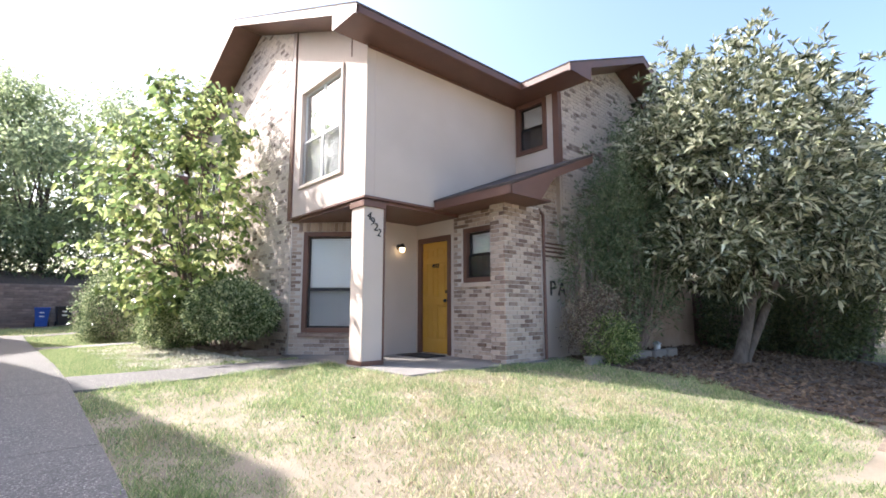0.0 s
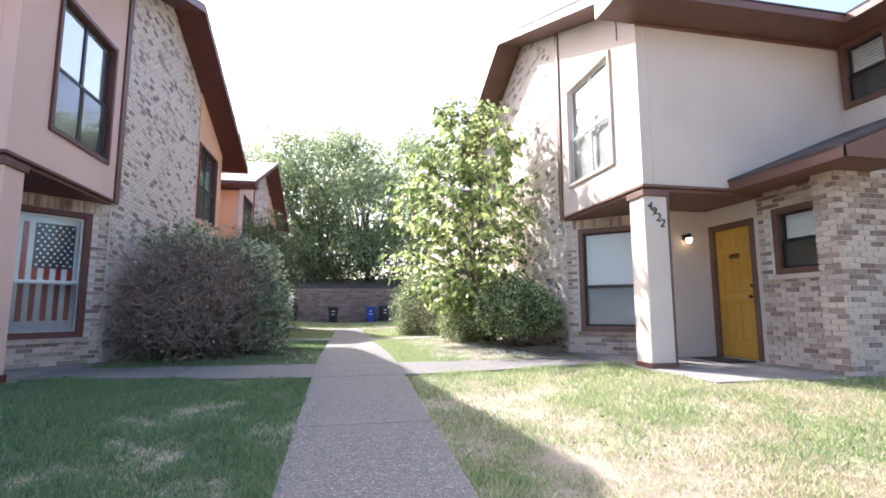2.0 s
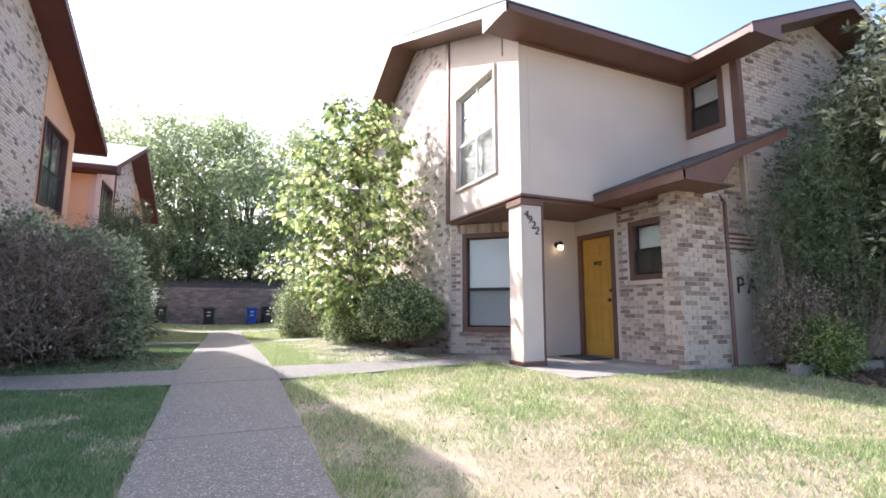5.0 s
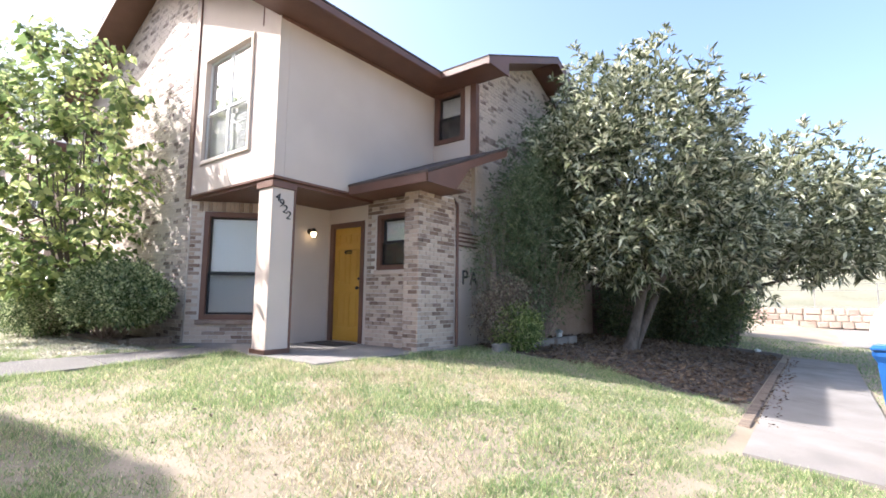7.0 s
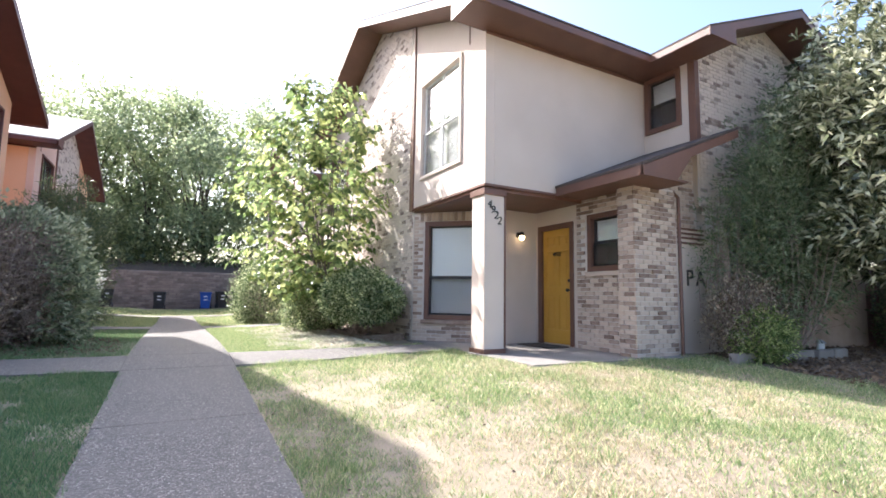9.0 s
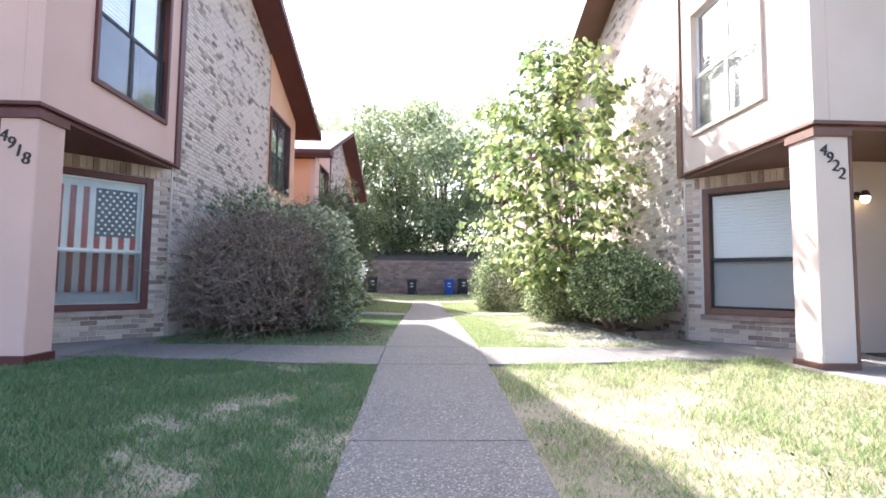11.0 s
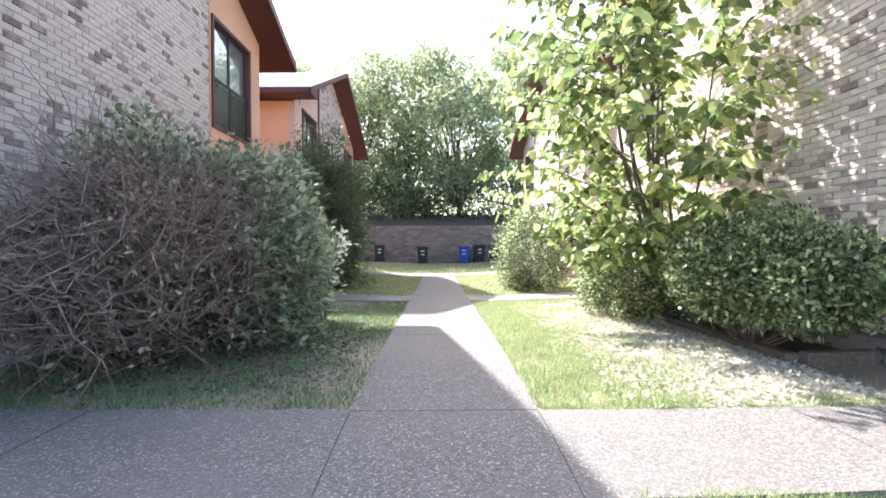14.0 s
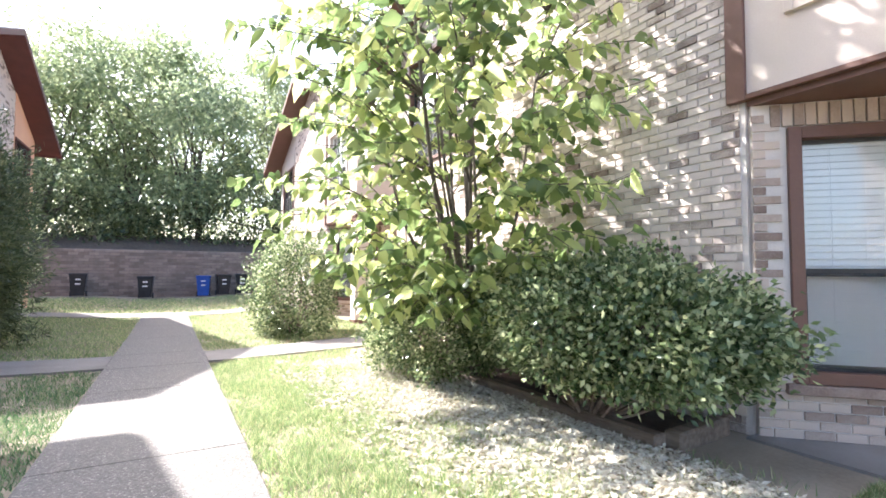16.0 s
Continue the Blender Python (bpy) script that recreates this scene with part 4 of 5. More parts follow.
# ---- bins ----
def bin_thing(x, y, material, label, ang=0, k=1.0):
    b = thing("wheelie_bin", label, "bin", "wheeled bins", m=pose(x, y, gz(x, y), 0, 0, ang))
    bm = bmesh.new()
    n = []
    for z, w, d in ((0.06, 0.24, 0.27), (0.55, 0.28, 0.32), (0.92, 0.31, 0.36), (0.97, 0.335, 0.385), (1.0, 0.335, 0.385)):
        n.append([bm.verts.new((sx * w * k, sy * d * k, z * k)) for sx, sy in ((-1, -1), (1, -1), (1, 1), (-1, 1))])
    bm.faces.new(n[0][::-1])
    bm.faces.new(n[-1])
    for p, q in zip(n, n[1:]):
        for i in range(4):
            bm.faces.new((p[i], p[(i + 1) % 4], q[(i + 1) % 4], q[i]))
    bmesh.ops.bevel(bm, geom=[e for e in bm.edges if abs(e.verts[0].co.z - e.verts[1].co.z) > 0.02], offset=0.03, segments=2, affect="EDGES")
    part("body", bm, material, b)
    bm = bmesh.new()
    add_box(bm, -0.34 * k, 0.34 * k, -0.40 * k, 0.40 * k, 1.0 * k, 1.05 * k, bevel=0.02)
    part("lid", bm, material, b)
    for sx in (-1, 1):
        bm = bmesh.new()
        bmesh.ops.create_cone(bm, cap_ends=True, segments=16, radius1=0.13 * k, radius2=0.13 * k, depth=0.06, matrix=pose(sx * 0.29 * k, 0.27 * k, 0.13 * k, 0, 90))
        part("wheel", bm, BINDARK, b)
    bm = bmesh.new()
    bmesh.ops.create_cone(bm, cap_ends=True, segments=10, radius1=0.016, radius2=0.016, depth=0.5 * k, matrix=pose(0, 0.42 * k, 0.95 * k, 0, 90))
    part("handle", bm, BINDARK, b)
    for z in (0.55, 0.75):
        box("label", (-0.1 * k, 0.1 * k, -0.358 * k, -0.30 * k, z * k, (z + 0.06) * k), WHITEM, b, "faded white label", 0.0)
    return b


for x, mt, lb in ((-3.44, BINDARK, "black wheeled bin before the retaining wall"), (-0.86, BINDARK, "black wheeled bin before the retaining wall"), (1.59, BINBLUE, "dark blue wheeled recycling bin before the retaining wall"), (2.48, BINDARK, "black wheeled bin before the retaining wall"), (3.36, BINDARK, "black wheeled bin before the retaining wall")):
    bin_thing(x, 33.2 + 0.1 * math.sin(x), mt, lb, 5 * math.sin(3 * x))
big = bin_thing(5.08, -0.66, BINSKY, "bright blue wheeled bin beside the concrete walk", -100, 1.0)
bm = bmesh.new()
bmesh.ops.create_icosphere(bm, subdivisions=3, radius=0.42, matrix=Matrix.Diagonal((0.85, 0.95, 1.0, 1)))
for v in bm.verts:
    v.co *= 1 + 0.10 * noise.noise(v.co * 5)
    v.co.z = max(v.co.z, -0.05)
bmesh.ops.transform(bm, matrix=pose(5.11, -0.68, gz(5.11, -0.7) + 1.10), verts=bm.verts)
tagged(part("rubbish_bag", bm, WHITEM, None, "", True), "stuffed white plastic bag lying on the blue bin", "bag")

# ---- retaining wall at the back ----
ret = tagged(box("wall_north", (-45, 45, 34.2, 34.6, 0.2, 2.75), DARKMORTAR, None, "", 0.01), "dark weathered brick retaining wall", "wall", "", "structure")
rv, rf = [], []
rr = random.Random(5)
zz, row = 0.42, 0
while zz < 2.6:
    x = -22 + (0.2 if row % 2 else 0)
    while x < 24:
        k = len(rv)
        o = 34.18 - rr.uniform(0, 0.02)
        for a, c in ((x, zz), (x + 0.39, zz), (x + 0.39, zz + 0.135), (x, zz + 0.135)):
            rv.append((a, 34.21, c))
        for a, c in ((x + 0.01, zz + 0.01), (x + 0.38, zz + 0.01), (x + 0.38, zz + 0.125), (x + 0.01, zz + 0.125)):
            rv.append((a, o, c))
        rf += [tuple(k + i for i in f) for f in ((4, 5, 6, 7), (0, 1, 5, 4), (1, 2, 6, 5), (2, 3, 7, 6), (3, 0, 4, 7))]
        x += 0.4
    zz += 0.145
    row += 1
o = ob_from("blockwork", rv, rf, RETBRICK, ret)
o["kind"] = "stuff"
bank = ob_from("bank", [(-60, 34.5, 2.65), (60, 34.5, 2.65), (60, 37.5, 3.6), (-60, 37.5, 3.6), (60, 60, 4.5), (-60, 60, 4.5)], [(0, 1, 2, 3), (3, 2, 4, 5)], MULCH)
tagged(bank, "dark overgrown bank above the retaining wall", "bank", "", "structure")


# ---- plants ----
def crown_points(r, n, centre, radii, shell=0.55, lump=0.25, freq=1.3, zmin=None):
    d = r.normal(size=(n, 3))
    d /= np.linalg.norm(d, axis=1, keepdims=True)
    ph = r.uniform(0, 6, 6)
    bumpy = 1 + lump * (np.sin(freq * 3 * d[:, 0] + ph[0]) * np.sin(freq * 4 * d[:, 1] + ph[1]) + 0.6 * np.sin(freq * 7 * d[:, 2] + ph[2]) * np.sin(freq * 6 * d[:, 0] + ph[3]) + 0.4 * np.sin(freq * 13 * d[:, 1] + ph[4]))
    rad = (shell + (1 - shell) * r.uniform(0, 1, n) ** 0.6) * bumpy
    p = np.array(centre) + d * rad[:, None] * np.array(radii)
    if zmin is not None:
        keep = p[:, 2] > zmin
        p, d = p[keep], d[keep]
    return p, d


def clumps(r, p, d, per, spread, out=0.7, up=0.2):
    """Leaves round each twig end: base points and directions."""
    n = len(p)
    base = np.repeat(p, per, 0) + r.normal(size=(n * per, 3)) * spread
    dirs = np.repeat(d, per, 0) * out + r.normal(size=(n * per, 3)) * 0.6
    dirs[:, 2] += up
    return base, dirs


def limbs(parent, inv, start, ends, r0, material, bend=0.25, seed=0, single=False):
    """Bent branches from one point; for the nearer trees each is a part of its own."""
    rnd = random.Random(seed)
    v, f = [], []
    for e in ends:
        a, e = Vector(start), Vector(e)
        mid = a.lerp(e, 0.5) + Vector((rnd.uniform(-bend, bend), rnd.uniform(-bend, bend), rnd.uniform(0, bend)))
        q = a.lerp(mid, 0.5) + Vector((rnd.uniform(-bend, bend), rnd.uniform(-bend, bend), 0)) * 0.3
        tube(v, f, [a, q, mid, mid.lerp(e, 0.6), e], [r0, r0 * 0.8, r0 * 0.6, r0 * 0.4, r0 * 0.15], 6)
        if single:
            ob_from("limb", v, f, material, parent, smooth=True).matrix_parent_inverse = inv
            v, f = [], []
    if v:
        o = ob_from("twig_mass", v, f, material, parent, smooth=True)
        o.matrix_parent_inverse = inv
        o["kind"] = "stuff"


def rosette_tree(name, label, base, fork, crowns, n, seed, leaf=0.17, wid=0.045, per=9, material=None):
    """A broad evergreen with long leaves in whorls at its twig ends."""
    r = np.random.default_rng(seed)
    t = thing(name, label, "tree", m=pose(*base))
    inv = t.matrix_world.inverted()
    v, f = [], []
    for dx, dy, k in ((0, 0, 1.0), (0.10, -0.02, 0.8)):
        b0 = Vector(base) + Vector((dx, dy, -0.08))
        e = Vector(fork) + Vector((dx * 4, -dx * 2, 0.2 * k))
        tube(v, f, [b0, b0.lerp(e, 0.15), b0.lerp(e, 0.5) + Vector((0.04, 0, 0)), e, e + (e - b0) * 0.6], [0.17 * k, 0.115 * k, 0.10 * k, 0.08 * k, 0.05 * k], 9)
    ob_from("trunk", v, f, BARK, t, smooth=True).matrix_parent_inverse = inv
    ends, ps, ds = [], [], []
    for c, rad, share in crowns:
        p, d = crown_points(r, int(n * share), c, rad, 0.45, 0.15, 2.1)
        ends += [p[i] for i in r.integers(0, len(p), 9)]
        ps.append(p)
        ds.append(d)
    limbs(t, inv, fork, ends, 0.05, BARK, 0.4, seed, True)
    p, d = np.concatenate(ps), np.concatenate(ds)
    keep = p[:, 2] > 1.35
    p, d = p[keep], d[keep]
    b, dr = clumps(r, p, d, per, 0.02, 0.6, 0.45)
    o = leaves("crown", b, dr, leaf, wid, material or LEAF_LOQ, t, 0.25, seed)
    o.matrix_parent_inverse = inv
    return t


def shrub(name, label, centre, radii, n, leaf, wid, material, seed, zmin, per=6, shell=0.7, twigs=40, extra=None, lump=0.16, category="shrub"):
    r = np.random.default_rng(seed)
    base = (centre[0], centre[1], gz(centre[0], centre[1]))
    t = thing(name, label, category, m=pose(*base))
    inv = t.matrix_world.inverted()
    p, d = crown_points(r, n, centre, radii, shell, lump, 1.6, zmin)
    ends = [p[i] for i in r.integers(0, len(p), twigs)]
    limbs(t, inv, (base[0], base[1], base[2] - 0.03), ends, 0.014, TWIG, 0.15, seed)
    if extra:
        sel = extra(p) > r.uniform(0, 1, len(p))
        for q, qd, mt, nm, kk in ((p[~sel], d[~sel], material, "foliage", per), (p[sel], d[sel], LEAF_DRY, "dry_foliage", 2)):
            b, dr = clumps(r, q, qd, kk, 0.05, 0.6, 0.25)
            leaves(nm, b, dr, leaf * (0.6 if mt is LEAF_DRY else 1), wid * (0.7 if mt is LEAF_DRY else 1), mt, t, 0.1, seed).matrix_parent_inverse = inv
    else:
        b, dr = clumps(r, p, d, per, 0.05, 0.6, 0.25)
        leaves("foliage", b, dr, leaf, wid, material, t, 0.1, seed).matrix_parent_inverse = inv
    return t


# evergreen trees on the east lawn
rosette_tree("loquat_tree", "broad evergreen tree with long pale leaf whorls in dark mulch", (9.7, 2.95, gz(9.7, 2.95)), (9.98, 2.7, 1.55),
             [((10.05, 2.9, 4.05), (2.2, 2.1, 2.3), 0.62), ((9.35, 3.0, 2.55), (1.35, 1.3, 0.9), 0.2), ((8.75, 3.4, 4.1), (1.1, 0.9, 0.7), 0.08), ((11.2, 1.7, 2.9), (1.6, 1.3, 1.2), 0.22)], 5000, 3, 0.185, 0.05, 9)
rosette_tree("evergreen_tree", "broad evergreen tree standing behind the mulch bed", (15.0, 1.9, gz(15, 1.9)), (15.0, 1.8, 1.7),
             [((15.0, 0.9, 3.6), (2.9, 2.7, 1.9), 0.9), ((14.0, -0.6, 3.0), (1.7, 1.3, 1.0), 0.2)], 2200, 5, 0.22, 0.06)
# young mulberry by the brick wall
r = np.random.default_rng(8)
mul = thing("mulberry_tree", "young bright green broadleaf tree against the brick wall", "tree", m=pose(3.25, 10.9, 0.55))
inv = mul.matrix_world.inverted()
def reach(z):
    """Half the crown's width at a height: broad low down, drawn out to a point."""
    return float(np.interp(z, (0.9, 1.5, 2.1, 2.7, 3.7, 4.7, 5.4, 6.2), (0.4, 0.8, 1.5, 1.8, 1.75, 1.45, 1.05, 0.4)))


AX, AY = 2.45, 10.5
leaders = []
for i in range(11):
    a = 2 * math.pi * (i * 0.618 % 1.0)
    q = 0.15 + 0.5 * (i % 4) / 3
    z1 = 6.0 - 1.5 * q + r.uniform(-0.3, 0.3)
    s0 = Vector((3.1 + r.uniform(-0.1, 0.1), 10.85 + r.uniform(-0.12, 0.12), 0.5))
    e = Vector((min(AX + q * reach(3.5) * math.cos(a), 3.45), AY + q * reach(3.5) * math.sin(a), z1))
    mid = s0.lerp(e, 0.45) + Vector(((e.x - s0.x) * 0.15 + r.uniform(-0.1, 0.1), (e.y - s0.y) * 0.15 + r.uniform(-0.1, 0.1), -0.1))
    line_pts = [s0, s0.lerp(mid, 0.5), mid, mid.lerp(e, 0.5) + Vector((r.uniform(-0.07, 0.07), r.uniform(-0.07, 0.07), 0)), e]
    r0 = r.uniform(0.02, 0.034)
    v, f = [], []
    tube(v, f, line_pts, [r0, r0 * 0.85, r0 * 0.65, r0 * 0.4, r0 * 0.12], 6)
    ob_from("limb", v, f, BARK, mul, smooth=True).matrix_parent_inverse = inv
    leaders.append(line_pts)
pts, dirs = [], []
v, f = [], []


def leafy(path, step, first):
    """Alternate leaves along a twig, hanging outwards from it."""
    side = 1
    for p0, p1 in zip(path, path[1:]):
        d = p1 - p0
        n = max(1, int(d.length / step))
        for k in range(n):
            if p0 is path[0] and k / n < first:
                continue
            q = p0.lerp(p1, (k + r.uniform(0, 0.8)) / n)
            across = d.cross(Vector((0, 0, 1))).normalized() * side
            side = -side
            w = across * r.uniform(0.5, 1.0) + d.normalized() * r.uniform(0.1, 0.7) + Vector((r.normal() * 0.25, r.normal() * 0.25, r.normal() * 0.25 - 0.2))
            q = q + Vector((r.normal(), r.normal(), r.normal())) * 0.02
            pts.append(q[:])
            dirs.append(w[:])


for i in range(390):
    z1 = 1.25 + 4.75 * r.uniform() ** 1.1
    a = 2 * math.pi * (i * 0.618 % 1.0) + r.uniform(-0.3, 0.3)
    rad = reach(z1) * (0.35 + 0.68 * math.sqrt(r.uniform())) * (1 + 0.2 * math.sin(3 * a + 2.6 * z1))
    tip = Vector((AX + rad * math.cos(a), AY + 1.2 * rad * math.sin(a), z1))
    if tip.x > 3.66:
        tip.x = 3.66 - r.uniform(0, 0.5)
    best = min((p.lerp(q, t) for l in leaders for p, q in zip(l[1:], l[2:]) for t in (0.0, 0.5, 1.0)), key=lambda p: (p - tip).length + 2.0 * max(0.0, p.z - tip.z + 0.15))
    mid = best.lerp(tip, 0.55) + Vector((0, 0, 0.12 * (tip - best).length))
    path = [best, mid, tip, tip + Vector((math.cos(a), math.sin(a), r.uniform(-0.6, 0.5))) * 0.16]
    tube(v, f, path, [0.009, 0.006, 0.004, 0.002], 4)
    leafy(path, 0.055, 0.3)
for l in leaders:
    top = l[-1]
    up = (l[-1] - l[-2]).normalized()
    shoot = [l[-2], top, top + up * 0.25 + Vector((0, 0, r.uniform(0.1, 0.4)))]
    tube(v, f, shoot[1:], [0.005, 0.002], 4)
    leafy(shoot, 0.05, 0.1)
o = ob_from("twig_mass", v, f, BARK, mul, smooth=True)
o.matrix_parent_inverse = inv
o["kind"] = "stuff"
pts, dirs = np.array(pts), np.array(dirs)
keep = pts[:, 0] < 3.7
leaves("crown", pts[keep], dirs[keep], 0.135, 0.098, LEAF_MUL, mul, 0.4, 9, ovate=True).matrix_parent_inverse = inv

shrub("boxwood_shrub", "dense glossy green shrub in a timber-edged bed", (3.05, 9.2, 1.3), (0.62, 1.40, 0.53), 5200, 0.055, 0.034, LEAF_BUSH, 21, 0.92, 8, 0.72, 60, None, 0.14)
shrub("privet_shrub", "pale green leafy shrub on the lawn by the far porch", (2.25, 16.0, 1.3), (0.8, 0.9, 1.15), 2800, 0.06, 0.034, LEAF_BUSH, 22, 0.5, 7, 0.6)
shrub("privet_shrub", "leafy shrub filling the bed under the young tree", (2.85, 11.35, 1.15), (0.75, 1.2, 0.75), 4200, 0.048, 0.028, LEAF_BUSH, 26, 0.62, 8, 0.6)
pit = shrub("pittosporum_shrub", "large grey-green shrub, half of it dried to bare twigs", (-2.55, 9.85, 1.38), (1.28, 2.3, 1.30), 6000, 0.10, 0.045, LEAF_GREY, 23, 0.52, 8, 0.6, 900,
      lambda p: np.clip(1.7 - (p[:, 1] - 8.0) / 1.5 - np.clip((p[:, 0] + 1.85) / 0.4, 0, 1) - np.clip((p[:, 2] - 2.1) / 0.4, 0, 1), 0, 1))
# bare wiry twigs over the dried side of the large shrub
rt = random.Random(77)
for _ in range(5):
    v, f = [], []
    for _ in range(260):
        th, ph = rt.uniform(-2.9, 0.35), rt.uniform(-0.5, 1.0)
        n = Vector((math.cos(th) * math.cos(ph), math.sin(th) * math.cos(ph), math.sin(ph)))
        p = Vector((-2.62 + 1.18 * n.x * rt.uniform(0.75, 1.02), 9.65 + 2.1 * n.y * rt.uniform(0.75, 1.02), 1.30 + 1.15 * n.z))
        if p.z < 0.6 or p.z > 2.25 or p.x < -3.6 or p.x > -1.75 or p.y > 9.6:
            continue
        d = Vector((rt.gauss(0, 0.5), rt.gauss(0, 1) + 0.2, rt.gauss(0.15, 0.45))).normalized()
        c = Vector((rt.gauss(0, 0.06), rt.gauss(0, 0.06), rt.gauss(0.02, 0.06)))
        L = rt.uniform(0.3, 0.9)
        tube(v, f, [p, p + d * L * 0.35 + c, p + d * L * 0.7 - c * 0.3, p + d * L + c], [0.006, 0.005, 0.004, 0.002], 4)
    o = ob_from("twig_mass", v, f, TWIG, pit, smooth=True)
    o.matrix_parent_inverse = pit.matrix_world.inverted()
    o["kind"] = "stuff"
rb = np.random.default_rng(14)
bp_pts = np.array((-1.33, 11.2, 1.62)) + rb.normal(size=(46, 3)) * np.array((0.05, 0.13, 0.13))
leaves("blossom", bp_pts, rb.normal(size=(46, 3)) + np.array((0.7, -0.3, 0.2)), 0.09, 0.05, leaf_mat("white_petal", (0.62, 0.60, 0.52), (0.72, 0.71, 0.64), (0.8, 0.79, 0.74), 0.5, 0.35), pit, 0.1, 15).matrix_parent_inverse = pit.matrix_world.inverted()
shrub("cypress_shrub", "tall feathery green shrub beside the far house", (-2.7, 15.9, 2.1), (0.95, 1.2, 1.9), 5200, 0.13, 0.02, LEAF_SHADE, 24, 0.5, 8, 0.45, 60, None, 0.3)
shrub("cypress_shrub", "tall feathery green shrub beside the far house", (-2.9, 17.6, 2.0), (0.85, 1.2, 1.7), 3000, 0.13, 0.024, LEAF_BUSH, 44, 0.5, 8, 0.45, 60, None, 0.3)
shrub("juniper_shrub", "dark feathery shrub climbing beside the brick pier", (8.35, 4.1, 2.7), (1.15, 0.6, 1.85), 3700, 0.095, 0.018, LEAF_JUN, 25, 0.5, 8, 0.3, 90, None, 0.3)
shrub("juniper_shrub", "thin feathery shrub before the patio wall letters", (7.25, 4.45, 2.1), (0.6, 0.3, 1.2), 260, 0.09, 0.018, LEAF_JUN, 46, 0.6, 8, 0.3, 50)
shrub("juniper_shrub", "low bright green clump in the planting strip", (7.15, 3.95, 0.85), (0.42, 0.35, 0.42), 900, 0.07, 0.02, LEAF_MUL, 27, 0.45, 6, 0.4)
shrub("sage_shrub", "small grey dry shrub by the brick pier", (7.3, 4.2, 1.1), (0.8, 0.4, 0.65), 1500, 0.05, 0.02, LEAF_DRY, 28, 0.45, 5, 0.4, 120)

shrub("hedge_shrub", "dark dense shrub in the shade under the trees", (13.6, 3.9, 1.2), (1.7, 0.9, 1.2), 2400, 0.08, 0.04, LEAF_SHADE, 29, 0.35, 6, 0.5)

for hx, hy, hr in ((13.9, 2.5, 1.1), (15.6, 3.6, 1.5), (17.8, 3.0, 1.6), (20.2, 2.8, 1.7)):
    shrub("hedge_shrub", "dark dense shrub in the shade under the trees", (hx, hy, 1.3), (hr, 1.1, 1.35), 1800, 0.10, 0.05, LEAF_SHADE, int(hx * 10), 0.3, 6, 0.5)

# timber edging of the shrub bed
def timber(a, b, z, h, label):
    a, b = Vector(a), Vector(b)
    d = b - a
    o = box("timber_edging", (-d.length / 2, d.length / 2, -0.06, 0.06, 0, h), TIMBER, None, "", 0.012, pose((a.x + b.x) / 2, (a.y + b.y) / 2, z, 0, 0, math.degrees(math.atan2(d.y, d.x))))
    tagged(o, label, "timber edging", "bed edging")


timber((3.0, 8.50), (2.98, 10.4), 0.50, 0.15, "weathered timber sleeper edging the shrub bed")
timber((2.98, 10.4), (2.94, 12.1), 0.48, 0.15, "weathered timber sleeper edging the shrub bed")
timber((3.06, 8.46), (3.72, 8.52), 0.52, 0.15, "weathered timber sleeper edging the shrub bed")
for a, b in ((5.9, 8.1), (8.12, 10.3), (10.32, 12.5)):
    timber((a, 0.68), (b, 0.68), gz(8, 0.68) - 0.06, 0.085, "weathered timber sleeper edging the lawn beside the walk")
bed = prism("bed_soil", [(3.0, 8.5), (3.78, 8.5), (3.78, 12.4), (2.94, 12.4)], "z", 0.3, 0.585, MULCH)
tagged(bed, "dark mulched soil of the shrub bed", "soil bed", "", "structure")
ml = [(x, y) for y in steps(0.75, 4.85, 8) for x in steps(7.0, 14.5, 12)]
mulch = ob_from("mulch_bed", [(x + (0.25 * math.sin(3 * y) if x < 7.1 else 0), y, gz(x, y) + 0.012) for x, y in ml], [(j * 13 + i, j * 13 + i + 1, (j + 1) * 13 + i + 1, (j + 1) * 13 + i) for j in range(8) for i in range(12)], MULCH)
tagged(mulch, "dark leaf mulch under the evergreen tree", "mulch", "", "structure")

# trees along the back
r = np.random.default_rng(40)
for i in range(15):
    x = -33 + i * 4.4 + r.uniform(-0.8, 0.8)
    y = 38.8 + 2.2 * (i % 2) + r.uniform(-0.5, 0.5)
    h, w = r.uniform(17.5, 19.3), r.uniform(4.8, 5.6)
    t = thing("shade_tree", "tall leafy tree behind the retaining wall", "tree", "trees behind the wall", m=pose(x, y, 3.0))
    inv = t.matrix_world.inverted()
    v, f, ends, ps, ds = [], [], [], [], []
    for k in range(23):
        zf = r.uniform(0.22, 0.84)
        spread_k = 0.62 - 0.3 * zf
        c = (x + r.normal() * w * spread_k, y + r.normal() * w * spread_k * 0.8, h * zf)
        rad = w * r.uniform(0.26, 0.46)
        p, d = crown_points(r, 140, c, (rad * 1.1, rad * 1.1, rad * 0.8), 0.3, 0.42, 1.2)
        ps.append(p)
        ds.append(d)
        ends.append(c)
    tube(v, f, [(x, y, 2.6), (x + 0.1, y, 4.5), (x, y + 0.1, h * 0.5)], [0.22, 0.17, 0.1], 7)
    ob_from("trunk", v, f, BARK, t, smooth=True).matrix_parent_inverse = inv
    limbs(t, inv, (x, y, 4.2), ends, 0.08, BARK, 0.8, i, True)
    b, dr = clumps(r, np.concatenate(ps), np.concatenate(ds), 5, 0.2, 0.5, 0.0)
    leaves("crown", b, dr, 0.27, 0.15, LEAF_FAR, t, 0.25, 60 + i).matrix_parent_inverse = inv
p = np.stack([r.uniform(-26, 26, 4200), r.uniform(36.0, 38.2, 4200), 2.8 + 2.9 * r.uniform(0, 1, 4200) ** 1.6], 1)
